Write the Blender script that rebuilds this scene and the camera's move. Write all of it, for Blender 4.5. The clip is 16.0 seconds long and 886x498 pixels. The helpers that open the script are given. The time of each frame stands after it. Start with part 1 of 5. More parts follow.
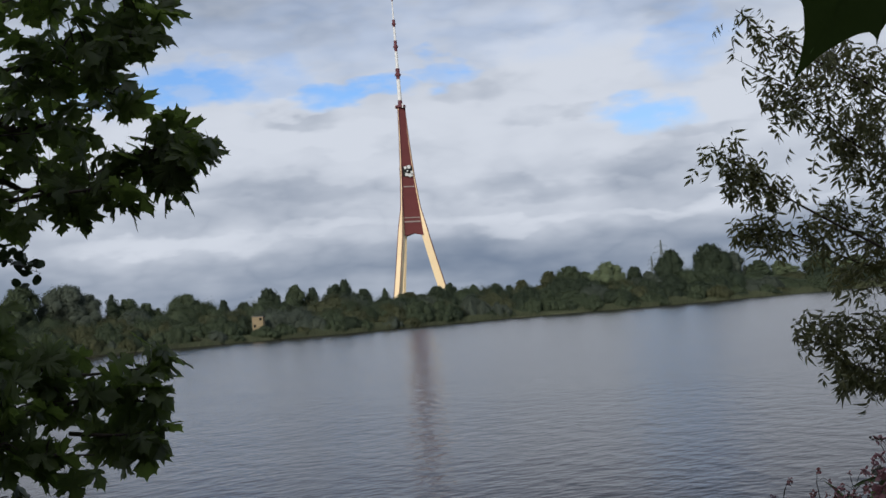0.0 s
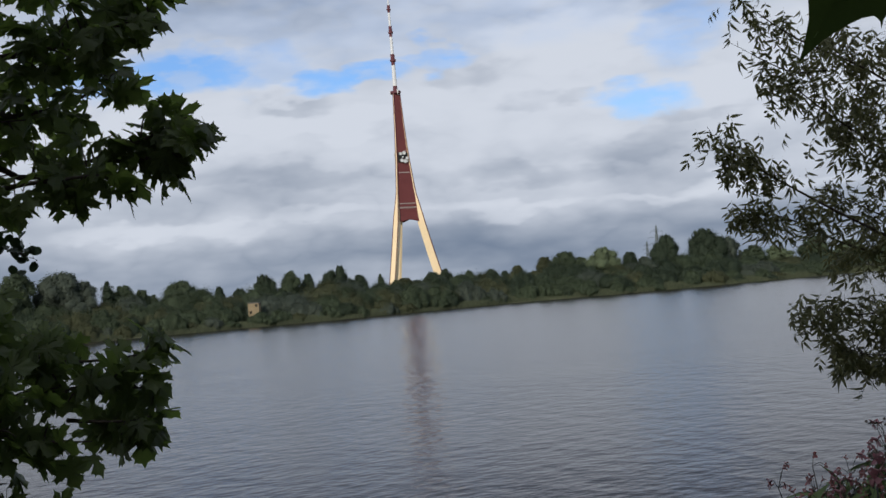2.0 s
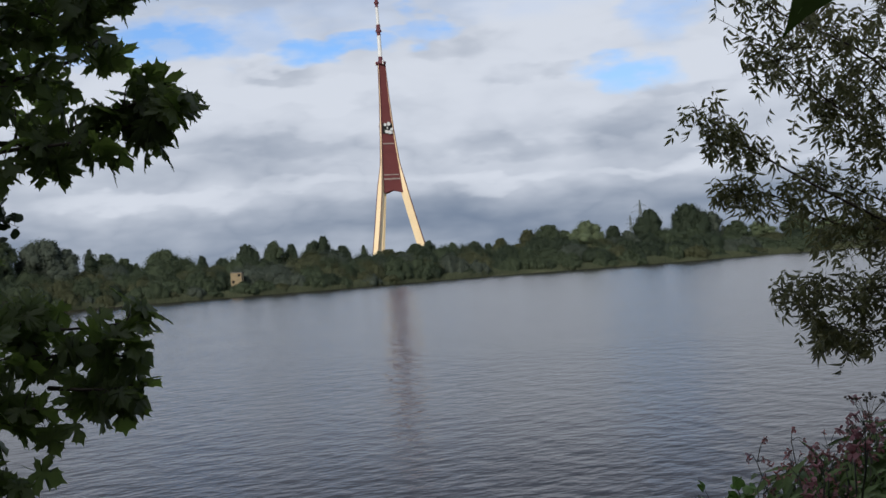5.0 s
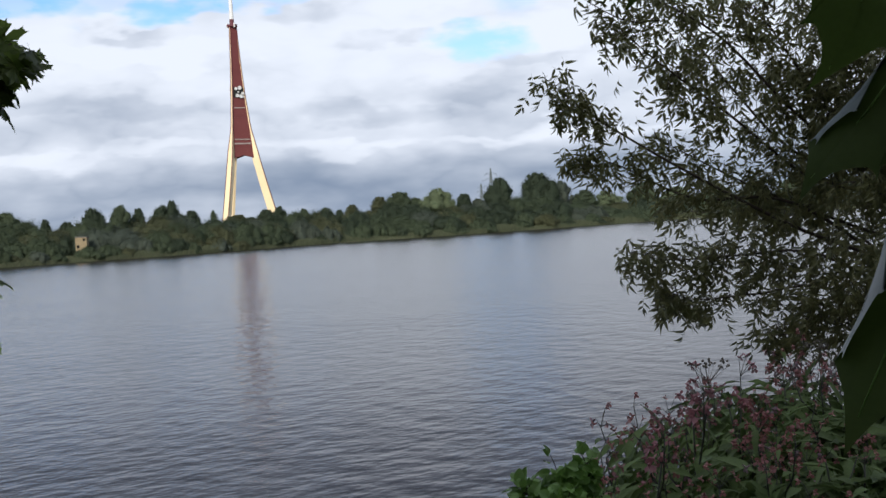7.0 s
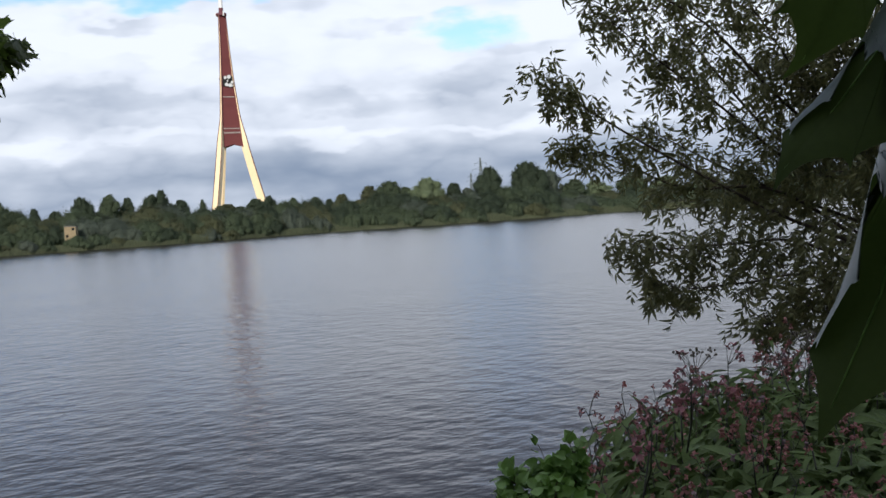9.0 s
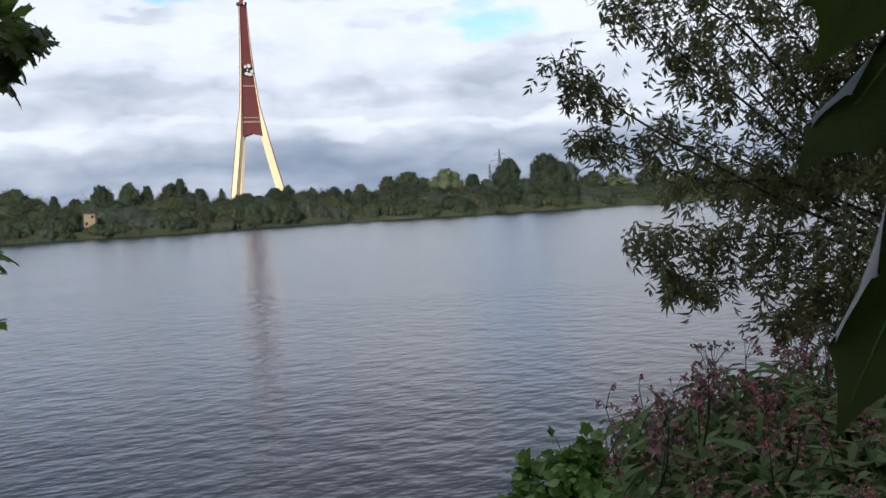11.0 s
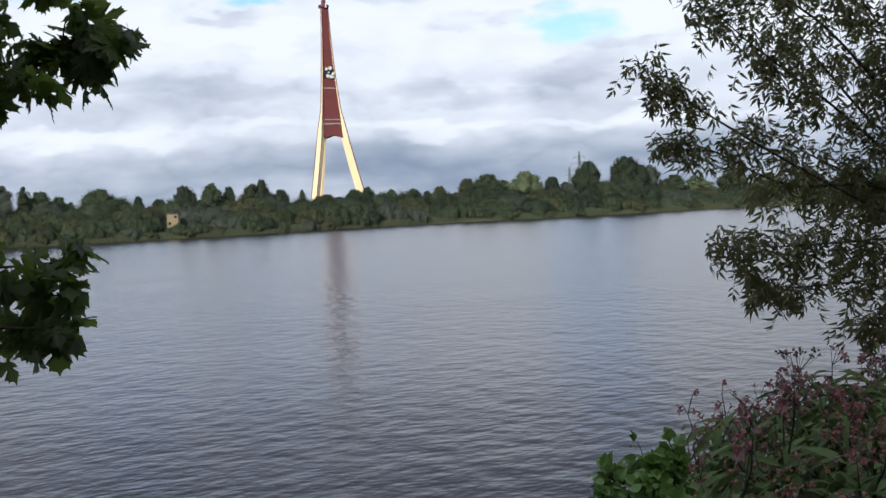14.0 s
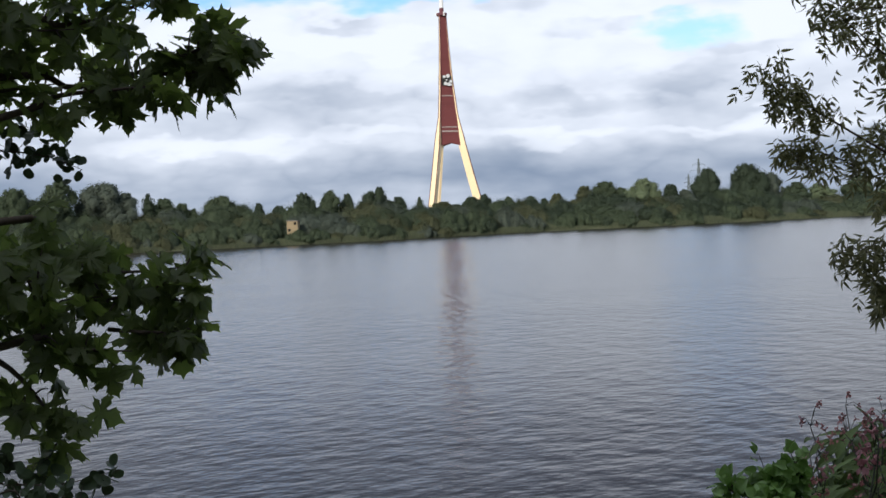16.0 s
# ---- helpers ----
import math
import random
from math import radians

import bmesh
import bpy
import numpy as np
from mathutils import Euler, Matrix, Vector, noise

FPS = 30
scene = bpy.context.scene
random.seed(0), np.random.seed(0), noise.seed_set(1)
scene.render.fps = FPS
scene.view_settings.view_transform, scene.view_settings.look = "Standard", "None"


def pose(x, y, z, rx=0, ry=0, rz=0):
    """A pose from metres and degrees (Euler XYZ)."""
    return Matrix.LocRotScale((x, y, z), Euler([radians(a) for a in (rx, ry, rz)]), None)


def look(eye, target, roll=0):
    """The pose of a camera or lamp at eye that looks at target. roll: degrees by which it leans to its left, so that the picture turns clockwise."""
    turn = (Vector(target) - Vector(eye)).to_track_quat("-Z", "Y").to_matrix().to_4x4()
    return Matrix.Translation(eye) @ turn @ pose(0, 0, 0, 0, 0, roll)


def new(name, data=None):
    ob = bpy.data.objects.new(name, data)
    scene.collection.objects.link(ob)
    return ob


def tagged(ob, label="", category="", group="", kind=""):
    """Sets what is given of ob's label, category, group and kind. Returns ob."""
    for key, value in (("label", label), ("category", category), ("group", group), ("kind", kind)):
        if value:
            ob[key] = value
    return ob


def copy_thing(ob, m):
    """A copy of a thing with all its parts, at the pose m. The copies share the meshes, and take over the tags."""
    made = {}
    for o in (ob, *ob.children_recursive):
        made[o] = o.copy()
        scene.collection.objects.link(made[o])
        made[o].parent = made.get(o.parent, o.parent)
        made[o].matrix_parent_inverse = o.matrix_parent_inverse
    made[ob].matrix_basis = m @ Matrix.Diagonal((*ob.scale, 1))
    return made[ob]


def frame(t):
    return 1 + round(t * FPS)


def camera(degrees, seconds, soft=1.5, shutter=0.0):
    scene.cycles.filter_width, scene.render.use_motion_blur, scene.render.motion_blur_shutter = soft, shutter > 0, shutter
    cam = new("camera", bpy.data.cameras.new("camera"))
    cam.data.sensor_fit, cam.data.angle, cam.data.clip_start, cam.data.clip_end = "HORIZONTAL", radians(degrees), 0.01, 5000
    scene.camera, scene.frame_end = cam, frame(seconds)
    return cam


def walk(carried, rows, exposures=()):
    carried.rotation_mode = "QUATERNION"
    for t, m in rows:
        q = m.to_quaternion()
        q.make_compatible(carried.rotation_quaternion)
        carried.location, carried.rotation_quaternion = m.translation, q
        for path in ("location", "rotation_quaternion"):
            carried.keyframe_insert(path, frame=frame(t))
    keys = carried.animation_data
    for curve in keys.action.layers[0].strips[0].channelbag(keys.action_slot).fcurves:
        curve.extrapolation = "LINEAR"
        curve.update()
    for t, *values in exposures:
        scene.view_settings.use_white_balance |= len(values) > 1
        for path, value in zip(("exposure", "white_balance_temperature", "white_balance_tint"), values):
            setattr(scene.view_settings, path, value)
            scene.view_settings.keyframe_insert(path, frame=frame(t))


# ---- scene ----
# ---- camera and its walk ----
cam = camera(36.0, 16.0, soft=1.55)
walk(cam, [
    (0.0, pose(-0.001, 0, 4.0, 92.36, 4.61, -1.12)),
    (0.5, pose(-0.002, 0, 4.0, 92.16, 4.70, -1.25)),
    (1.0, pose(-0.005, 0, 4.0, 91.90, 4.78, -1.32)),
    (1.5, pose(-0.006, 0, 4.0, 91.75, 4.71, -1.37)),
    (2.0, pose(-0.005, 0, 4.0, 91.75, 4.78, -1.30)),
    (2.5, pose(-0.004, 0, 4.0, 91.72, 4.78, -1.21)),
    (3.0, pose(-0.004, 0, 4.0, 91.61, 4.55, -1.21)),
    (5.5, pose(-0.004, 0, 4.0, 89.95, 3.79, -2.71)),
    (6.0, pose(-0.004, 0, 4.0, 89.31, 3.46, -4.84)),
    (6.5, pose(-0.002, 0, 4.0, 88.99, 3.49, -6.83)),
    (7.0, pose(-0.001, 0, 4.0, 88.70, 3.58, -8.26)),
    (7.5, pose(0.002, 0, 4.0, 88.58, 3.84, -8.97)),
    (8.0, pose(0.005, 0, 4.0, 88.48, 3.69, -8.83)),
    (8.5, pose(0.006, 0, 4.0, 88.33, 3.68, -8.82)),
    (9.0, pose(0.006, 0, 4.0, 88.22, 3.60, -8.69)),
    (11.5, pose(0.005, 0, 4.0, 87.86, 3.05, -7.74)),
    (12.0, pose(0.004, 0, 4.0, 87.87, 3.05, -7.60)),
    (12.5, pose(0.001, 0, 4.0, 87.80, 3.11, -7.40)),
    (13.0, pose(-0.004, 0, 4.0, 87.97, 2.83, -6.47)),
    (13.5, pose(-0.006, 0, 4.0, 87.99, 2.73, -5.48)),
    (14.0, pose(-0.009, 0, 4.0, 88.15, 2.71, -4.59)),
    (14.5, pose(-0.011, 0, 4.0, 88.37, 2.49, -3.18)),
    (15.0, pose(-0.011, 0, 4.0, 88.38, 2.58, -1.76)),
    (15.5, pose(-0.010, 0, 4.0, 88.45, 2.31, -0.68)),
    (16.0, pose(-0.012, 0, 4.0, 88.68, 2.55, 0.32)),
], exposures=[(0.0, -0.14), (3.0, -0.14), (5.5, -0.06), (6.0, 0.05), (7.0, 0.30), (7.6, 0.38), (16.0, 0.38)])

# ---- world and sun ----
SUN_AZ, SUN_EL = -155.0, 28.0   # clockwise from the way ahead


def build_world():
    w = bpy.data.worlds.new("sky")
    scene.world = w
    w.use_nodes = True
    nt = w.node_tree
    nt.nodes.clear()
    N, L = nt.nodes, nt.links

    def node(kind, **kw):
        n = N.new(kind)
        for k, v in kw.items():
            if k == "op":
                n.operation = v
            elif k == "vals":
                for i, x in v.items():
                    n.inputs[i].default_value = x
        return n

    def math_(op, a, b=None, clamp=False):
        n = N.new("ShaderNodeMath")
        n.operation, n.use_clamp = op, clamp
        for i, x in enumerate((a, b)):
            if x is None:
                continue
            if isinstance(x, (int, float)):
                n.inputs[i].default_value = x
            else:
                L.new(x, n.inputs[i])
        return n.outputs[0]

    def ramp(x, lo, hi, a=0.0, b=1.0):
        n = N.new("ShaderNodeMapRange")
        n.interpolation_type = "SMOOTHSTEP"
        L.new(x, n.inputs[0])
        for i, v in enumerate((lo, hi, a, b)):
            n.inputs[i + 1].default_value = v
        return n.outputs[0]

    def ramp_linear(x, lo, hi):
        n = N.new("ShaderNodeMapRange")
        L.new(x, n.inputs[0])
        n.inputs[1].default_value, n.inputs[2].default_value = lo, hi
        return n.outputs[0]

    def mix(fac, a, b):
        n = N.new("ShaderNodeMix")
        n.data_type = "RGBA"
        if isinstance(fac, float):
            n.inputs[0].default_value = fac
        else:
            L.new(fac, n.inputs[0])
        for i, x in ((6, a), (7, b)):
            if isinstance(x, tuple):
                n.inputs[i].default_value = (*x, 1)
            else:
                L.new(x, n.inputs[i])
        return n.outputs[2]

    tc = N.new("ShaderNodeTexCoord")
    sep = N.new("ShaderNodeSeparateXYZ")
    L.new(tc.outputs["Generated"], sep.inputs[0])
    X, Y_, Z = sep.outputs
    az = math_("MULTIPLY", math_("ARCTAN2", X, Y_), 57.2958)
    el = math_("MULTIPLY", math_("ARCSINE", Z), 57.2958)
    # the clouds are wider than they are high
    comb = N.new("ShaderNodeCombineXYZ")
    L.new(X, comb.inputs[0]), L.new(Y_, comb.inputs[1]), L.new(math_("MULTIPLY", Z, 2.5), comb.inputs[2])

    def fbm(scale, detail, rough, seed, stretch=(1, 1, 1), dist=0.0):
        mp = N.new("ShaderNodeMapping")
        mp.inputs[1].default_value = (seed, seed * 1.7, seed * 0.6)
        mp.inputs[3].default_value = stretch
        L.new(comb.outputs[0], mp.inputs[0])
        n = N.new("ShaderNodeTexNoise")
        n.inputs["Scale"].default_value, n.inputs["Detail"].default_value = scale, detail
        n.inputs["Roughness"].default_value, n.inputs["Distortion"].default_value = rough, dist
        L.new(mp.outputs[0], n.inputs[0])
        return n.outputs[0]

    wob = math_("MULTIPLY", math_("SUBTRACT", fbm(13.0, 3, 0.5, 5.2), 0.5), 4.0)
    wob2 = math_("MULTIPLY", math_("SUBTRACT", fbm(12.0, 3, 0.5, 9.1), 0.5), 1.8)
    azw, elw = math_("ADD", az, wob), math_("ADD", el, wob2)

    # the rims of the breaks are more ragged
    azr = math_("ADD", azw, math_("MULTIPLY", math_("SUBTRACT", fbm(26.0, 3, 0.5, 1.9), 0.5), 3.2))
    elr = math_("ADD", elw, math_("MULTIPLY", math_("SUBTRACT", fbm(24.0, 3, 0.5, 7.3), 0.5), 2.2))

    def blob(a, e, ra, re, u=None, v=None):
        p = math_("POWER", math_("ABSOLUTE", math_("DIVIDE", math_("SUBTRACT", u or azw, a), ra)), 2.0)
        q = math_("POWER", math_("ABSOLUTE", math_("DIVIDE", math_("SUBTRACT", v or elw, e), re)), 2.0)
        return ramp(math_("ADD", p, q), 2.5, 0.0)

    fine = fbm(38.0, 4, 0.55, 8.4)
    # breaks in the cloud
    gap = None
    for a, e, ra, re, s in GAPS:
        b = math_("MULTIPLY", blob(a, e, ra, re, azr, elr), s)
        gap = b if gap is None else math_("MAXIMUM", gap, b)
    wild = ramp(fbm(5.0, 6, 0.55, 2.3), 0.62, 0.78)           # breaks elsewhere in the dome
    wild = math_("MULTIPLY", wild, ramp(el, 14.0, 24.0))
    hole = math_("MULTIPLY", ramp(math_("MAXIMUM", gap, wild), 0.0, 1.0), math_("ADD", 0.58, math_("MULTIPLY", ramp(fbm(22.0, 4, 0.55, 4.4), 0.38, 0.56), 0.4)))

    sky = N.new("ShaderNodeTexSky")
    sky.sky_type, sky.sun_disc = "NISHITA", False
    sky.sun_elevation, sky.sun_rotation = radians(SUN_EL), radians(SUN_AZ)
    sky.altitude, sky.dust_density = 10.0, 0.6
    blue = N.new("ShaderNodeMix")
    blue.data_type, blue.blend_type = "RGBA", "MULTIPLY"
    blue.inputs[0].default_value = 1.0
    L.new(sky.outputs[0], blue.inputs[6])
    blue.inputs[7].default_value = (*BLUE_GAIN, 1)

    # cloud body: grey bellies and white tops, in banks that follow one another up the sky
    cr = N.new("ShaderNodeValToRGB")
    cr.color_ramp.interpolation = "EASE"
    L.new(ramp_linear(elw, -2.0, 58.0), cr.inputs[0])
    els = cr.color_ramp.elements
    for k, (e, c) in enumerate(BANKS):
        p = (e + 2.0) / 60.0
        x = els[k] if k < 2 else els.new(p)
        x.position, x.color = p, (c, c, c, 1)
    puff = fbm(8.0, 3, 0.45, 3.1)
    heap = math_("ABSOLUTE", math_("SUBTRACT", fbm(15.0, 3, 0.45, 6.7), 0.5))
    body = math_("ADD", cr.outputs[0], math_("MULTIPLY", math_("SUBTRACT", puff, 0.5), 0.7))
    body = math_("ADD", body, math_("MULTIPLY", math_("SUBTRACT", heap, 0.09), 0.8))
    body = math_("ADD", body, math_("MULTIPLY", math_("SUBTRACT", fine, 0.5), 0.12))
    for a, e, ra, re, s in LUMPS:
        body = math_("ADD", body, math_("MULTIPLY", blob(a, e, ra, re, azr, elr), 0.75 * s))
    lit = ramp(body, 0.0, 1.0)
    cloud = mix(lit, CLOUD_GREY, CLOUD_WHITE)
    col = mix(hole, cloud, blue.outputs[2])
    bg = N.new("ShaderNodeBackground")
    L.new(col, bg.inputs[0])
    bg.inputs[1].default_value = SKY_STRENGTH
    out = N.new("ShaderNodeOutputWorld")
    L.new(bg.outputs[0], out.inputs[0])


SKY_STRENGTH = 0.1
BLUE_GAIN = (0.70, 1.0, 1.50)
CLOUD_WHITE = (7.0, 7.5, 8.45)
CLOUD_GREY = (1.85, 2.42, 3.42)
# elevation in degrees and brightness of the banks of cloud
# unseen bands added above 14 degrees: dark dims the water, bright lights the foliage
BANKS = [(-2.0, 0.34), (58.0, 0.62), (0.6, 0.36), (1.7, 0.30), (2.4, 0.42), (3.2, 0.71), (4.0, 0.67), (5.0, 0.70), (6.4, 0.88), (7.6, 0.95), (8.8, 0.84), (10.2, 0.78), (11.4, 0.70), (12.8, 0.54), (15.0, 0.04), (34.0, 0.0), (47.0, 0.75)]
# azimuth, elevation, half sizes and clearness of the breaks, in degrees
GAPS = [(-8.6, 9.9, 2.5, 0.9, 0.95), (-5.3, 10.0, 2.4, 0.8, 0.5), (-1.9, 9.25, 1.9, 0.6, 0.95), (1.3, 9.7, 1.4, 0.55, 0.8), (10.2, 7.2, 1.6, 0.75, 0.75), (12.2, 10.2, 1.6, 1.5, 0.5), (-1.0, 11.6, 16.0, 1.5, 0.27), (-12.6, 9.6, 2.2, 0.8, 0.7)]
# the same of the heaped tops and the shaded bellies, and how much lighter or darker they are
LUMPS = [(-4.3, 8.25, 1.3, 0.6, -0.26), (-4.1, 8.9, 1.2, 0.3, 0.28), (2.8, 8.8, 1.2, 0.45, -0.24), (8.0, 9.9, 3.2, 0.9, 0.34), (5.9, 7.55, 1.9, 0.35, -0.34), (8.3, 7.5, 1.2, 0.3, -0.2), (-4.5, 7.5, 4.6, 0.4, 0.3),
         (12.7, 7.4, 1.3, 0.7, 0.25), (12.4, 6.3, 1.4, 0.35, -0.2), (4.3, 4.75, 4.0, 0.4, -0.18), (-2.8, 5.3, 3.6, 0.45, -0.16), (-9.5, 5.6, 3.0, 0.45, -0.16), (9.5, 5.6, 2.4, 0.35, -0.14), (4.1, 3.1, 2.2, 0.32, 0.26),
         (9.8, 3.15, 1.8, 0.32, 0.2), (-10.0, 3.5, 3.2, 0.36, 0.32), (-3.0, 3.7, 2.4, 0.25, 0.16), (14.5, 3.4, 3.0, 0.3, 0.24), (-6.0, 12.0, 4.0, 1.1, -0.12), (2.5, 12.2, 4.0, 0.8, 0.10)]
build_world()

sun = new("sun", bpy.data.lights.new("sun", "SUN"))
sun.data.energy, sun.data.angle, sun.data.color = 3.2, radians(6.0), (1.0, 0.93, 0.82)
sa, se = radians(SUN_AZ), radians(SUN_EL)
sun.matrix_world = look((0, 0, 60), (-math.sin(sa) * math.cos(se), -math.cos(sa) * math.cos(se), 60 - math.sin(se)))


# ---- materials ----
def material(name, color, rough=0.6, vary=0.25, scale=3.0, fine=40.0, bump=0.2, metal=0.0, translucent=0.0, random_by="", spec=0.5, dark=None, stretch=(1, 1, 1), hue=0.0, tcolor=None):
    """Noise at two scales over a base colour, with a fine relief; random_by: 'object' or 'island' for leaf-to-leaf change."""
    m = bpy.data.materials.new(name)
    m.use_nodes = True
    nt = m.node_tree
    N, L = nt.nodes, nt.links
    b = N["Principled BSDF"]
    out = N["Material Output"]
    geo = N.new("ShaderNodeNewGeometry")
    mp = N.new("ShaderNodeMapping")
    mp.inputs[3].default_value = stretch
    L.new(geo.outputs["Position"], mp.inputs[0])

    def tex(sc, det):
        n = N.new("ShaderNodeTexNoise")
        n.inputs["Scale"].default_value, n.inputs["Detail"].default_value = sc, det
        L.new(mp.outputs[0], n.inputs[0])
        return n.outputs[0]
    a, c = tex(scale, 4), tex(fine, 3)
    add = N.new("ShaderNodeMath")
    add.operation = "ADD"
    L.new(a, add.inputs[0]), L.new(c, add.inputs[1])
    val = add.outputs[0]
    if random_by:
        if random_by == "object":
            r = N.new("ShaderNodeObjectInfo").outputs["Random"]
        else:
            r = geo.outputs["Random Per Island"]
        ad2 = N.new("ShaderNodeMath")
        ad2.operation = "MULTIPLY_ADD"
        L.new(r, ad2.inputs[0])
        ad2.inputs[1].default_value = 0.9
        L.new(val, ad2.inputs[2])
        val = ad2.outputs[0]
        lo, hi = 0.75, 2.1
    else:
        lo, hi = 0.6, 1.4
    mr = N.new("ShaderNodeMapRange")
    L.new(val, mr.inputs[0])
    mr.inputs[1].default_value, mr.inputs[2].default_value = lo, hi
    mx = N.new("ShaderNodeMix")
    mx.data_type = "RGBA"
    L.new(mr.outputs[0], mx.inputs[0])
    d = dark or tuple(x * (1 - vary) for x in color)
    e = tuple(min(1, x * (1 + vary)) for x in color)
    if hue:
        e = (min(1, e[0] * (1 + hue)), e[1], e[2])
    mx.inputs[6].default_value, mx.inputs[7].default_value = (*d, 1), (*e, 1)
    L.new(mx.outputs[2], b.inputs["Base Color"])
    b.inputs["Roughness"].default_value, b.inputs["Metallic"].default_value = rough, metal
    b.inputs["Specular IOR Level"].default_value = spec
    if bump:
        bp = N.new("ShaderNodeBump")
        bp.inputs["Strength"].default_value, bp.inputs["Distance"].default_value = bump, 0.02
        L.new(c, bp.inputs["Height"])
        L.new(bp.outputs[0], b.inputs["Normal"])
    if translucent:
        t = N.new("ShaderNodeBsdfTranslucent")
        if tcolor:
            t.inputs[0].default_value = (*tcolor, 1)
        else:
            L.new(mx.outputs[2], t.inputs[0])
        ms = N.new("ShaderNodeMixShader")
        ms.inputs[0].default_value = translucent
        L.new(b.outputs[0], ms.inputs[1]), L.new(t.outputs[0], ms.inputs[2])
        L.new(ms.outputs[0], out.inputs[0])
    return m


def water_material():
    m = bpy.data.materials.new("river_water")
    m.use_nodes = True
    nt = m.node_tree
    N, L = nt.nodes, nt.links
    b = N["Principled BSDF"]
    b.inputs["Base Color"].default_value = (0.018, 0.013, 0.012, 1)
    b.inputs["Roughness"].default_value, b.inputs["IOR"].default_value = 0.15, 1.16
    geo = N.new("ShaderNodeNewGeometry")
    total = None
    for sc, st, turn, amp, det in ((7.0, (1.1, 0.95, 1), 40, 0.004, 1.2), (3.2, (1.1, 0.9, 1), 46, 0.014, 1.6), (1.5, (1.15, 0.85, 1), 50, 0.024, 1.6), (0.8, (0.65, 1.3, 1), 8, 0.031, 1.2), (0.05, (2.0, 1.0, 1), 10, 0.16, 1.0)):
        mp = N.new("ShaderNodeMapping")
        mp.vector_type = "TEXTURE"
        mp.inputs[2].default_value = (0, 0, radians(turn))
        mp.inputs[3].default_value = st
        L.new(geo.outputs["Position"], mp.inputs[0])
        n = N.new("ShaderNodeTexNoise")
        n.inputs["Scale"].default_value, n.inputs["Detail"].default_value = sc, det
        L.new(mp.outputs[0], n.inputs[0])
        k = N.new("ShaderNodeMath")
        k.operation = "MULTIPLY_ADD"
        L.new(n.outputs[0], k.inputs[0])
        k.inputs[1].default_value = amp
        if total is not None:
            L.new(total, k.inputs[2])
        else:
            k.inputs[2].default_value = 0
        total = k.outputs[0]
    # relief tilted towards the viewer, more with distance, lifting reflections above the far trees
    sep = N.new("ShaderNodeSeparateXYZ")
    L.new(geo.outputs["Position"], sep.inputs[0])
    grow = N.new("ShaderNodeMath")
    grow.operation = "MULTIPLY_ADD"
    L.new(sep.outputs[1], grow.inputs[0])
    grow.inputs[1].default_value, grow.inputs[2].default_value = VIEW_TILT[1], VIEW_TILT[0]
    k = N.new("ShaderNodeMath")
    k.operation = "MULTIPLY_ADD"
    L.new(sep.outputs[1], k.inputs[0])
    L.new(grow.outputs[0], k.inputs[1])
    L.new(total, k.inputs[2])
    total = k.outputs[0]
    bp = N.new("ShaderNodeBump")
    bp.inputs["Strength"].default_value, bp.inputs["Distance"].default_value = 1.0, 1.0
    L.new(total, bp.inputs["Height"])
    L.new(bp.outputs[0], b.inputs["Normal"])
    return m


VIEW_TILT = (0.020, 0.00005)
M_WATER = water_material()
M_GROUND = material("bank_soil_grass", (0.07, 0.075, 0.035), 0.9, 0.4, 0.4, 9.0, 0.4)
M_GOLD = material("pale_gold_leg_paint", (0.88, 0.70, 0.45), 0.26, 0.08, 0.05, 0.7, 0.05)
M_RED = material("red_brown_cladding", (0.165, 0.048, 0.048), 0.6, 0.15, 0.04, 0.6, 0.1, stretch=(1, 1, 3), spec=0.25)
M_DKRED = material("dark_red_steel", (0.12, 0.03, 0.04), 0.5, 0.2, 0.2, 2.0, 0.1)
M_WHITE = material("white_painted_steel", (0.75, 0.76, 0.77), 0.45, 0.08, 0.2, 2.0, 0.05)
M_GLASSBAND = material("pale_window_band", (0.40, 0.33, 0.31), 0.25, 0.3, 0.5, 3.0, 0.0)
M_STEEL = material("galvanised_steel", (0.15, 0.18, 0.19), 0.6, 0.2, 0.3, 3.0, 0.0, metal=0.2)
M_BARK = material("grey_brown_bark", (0.09, 0.075, 0.06), 0.9, 0.4, 6.0, 60.0, 0.6, stretch=(1, 1, 0.3))
M_TWIG = material("brown_twig_bark", (0.08, 0.055, 0.04), 0.8, 0.3, 10.0, 90.0, 0.2)
M_FAR = [material("dark_oak_foliage", (0.060, 0.084, 0.056), 0.7, 0.16, 0.4, 2.0, 0, translucent=0.45, spec=0.08, random_by="island", hue=0.05),
         material("mid_green_foliage", (0.084, 0.114, 0.070), 0.7, 0.16, 0.4, 2.0, 0, translucent=0.45, spec=0.08, random_by="island", hue=0.05),
         material("silver_willow_foliage", (0.106, 0.130, 0.104), 0.7, 0.16, 0.4, 2.0, 0, translucent=0.45, spec=0.08, random_by="island"),
         material("light_green_foliage", (0.172, 0.215, 0.128), 0.7, 0.16, 0.4, 2.0, 0, translucent=0.45, spec=0.08, random_by="island"),
         material("yellowing_foliage", (0.100, 0.116, 0.066), 0.7, 0.16, 0.4, 2.0, 0, translucent=0.45, spec=0.08, random_by="island", hue=0.08)]
M_REED = material("reed_and_grass", (0.056, 0.076, 0.040), 0.8, 0.4, 0.2, 3.0, 0, translucent=0.2, random_by="island", hue=0.15)
M_MAPLE = material("maple_leaf_green", (0.100, 0.130, 0.046), 0.36, 0.4, 8.0, 120.0, 0.15, translucent=0.55, tcolor=(0.21, 0.29, 0.06), random_by="object", hue=0.1)
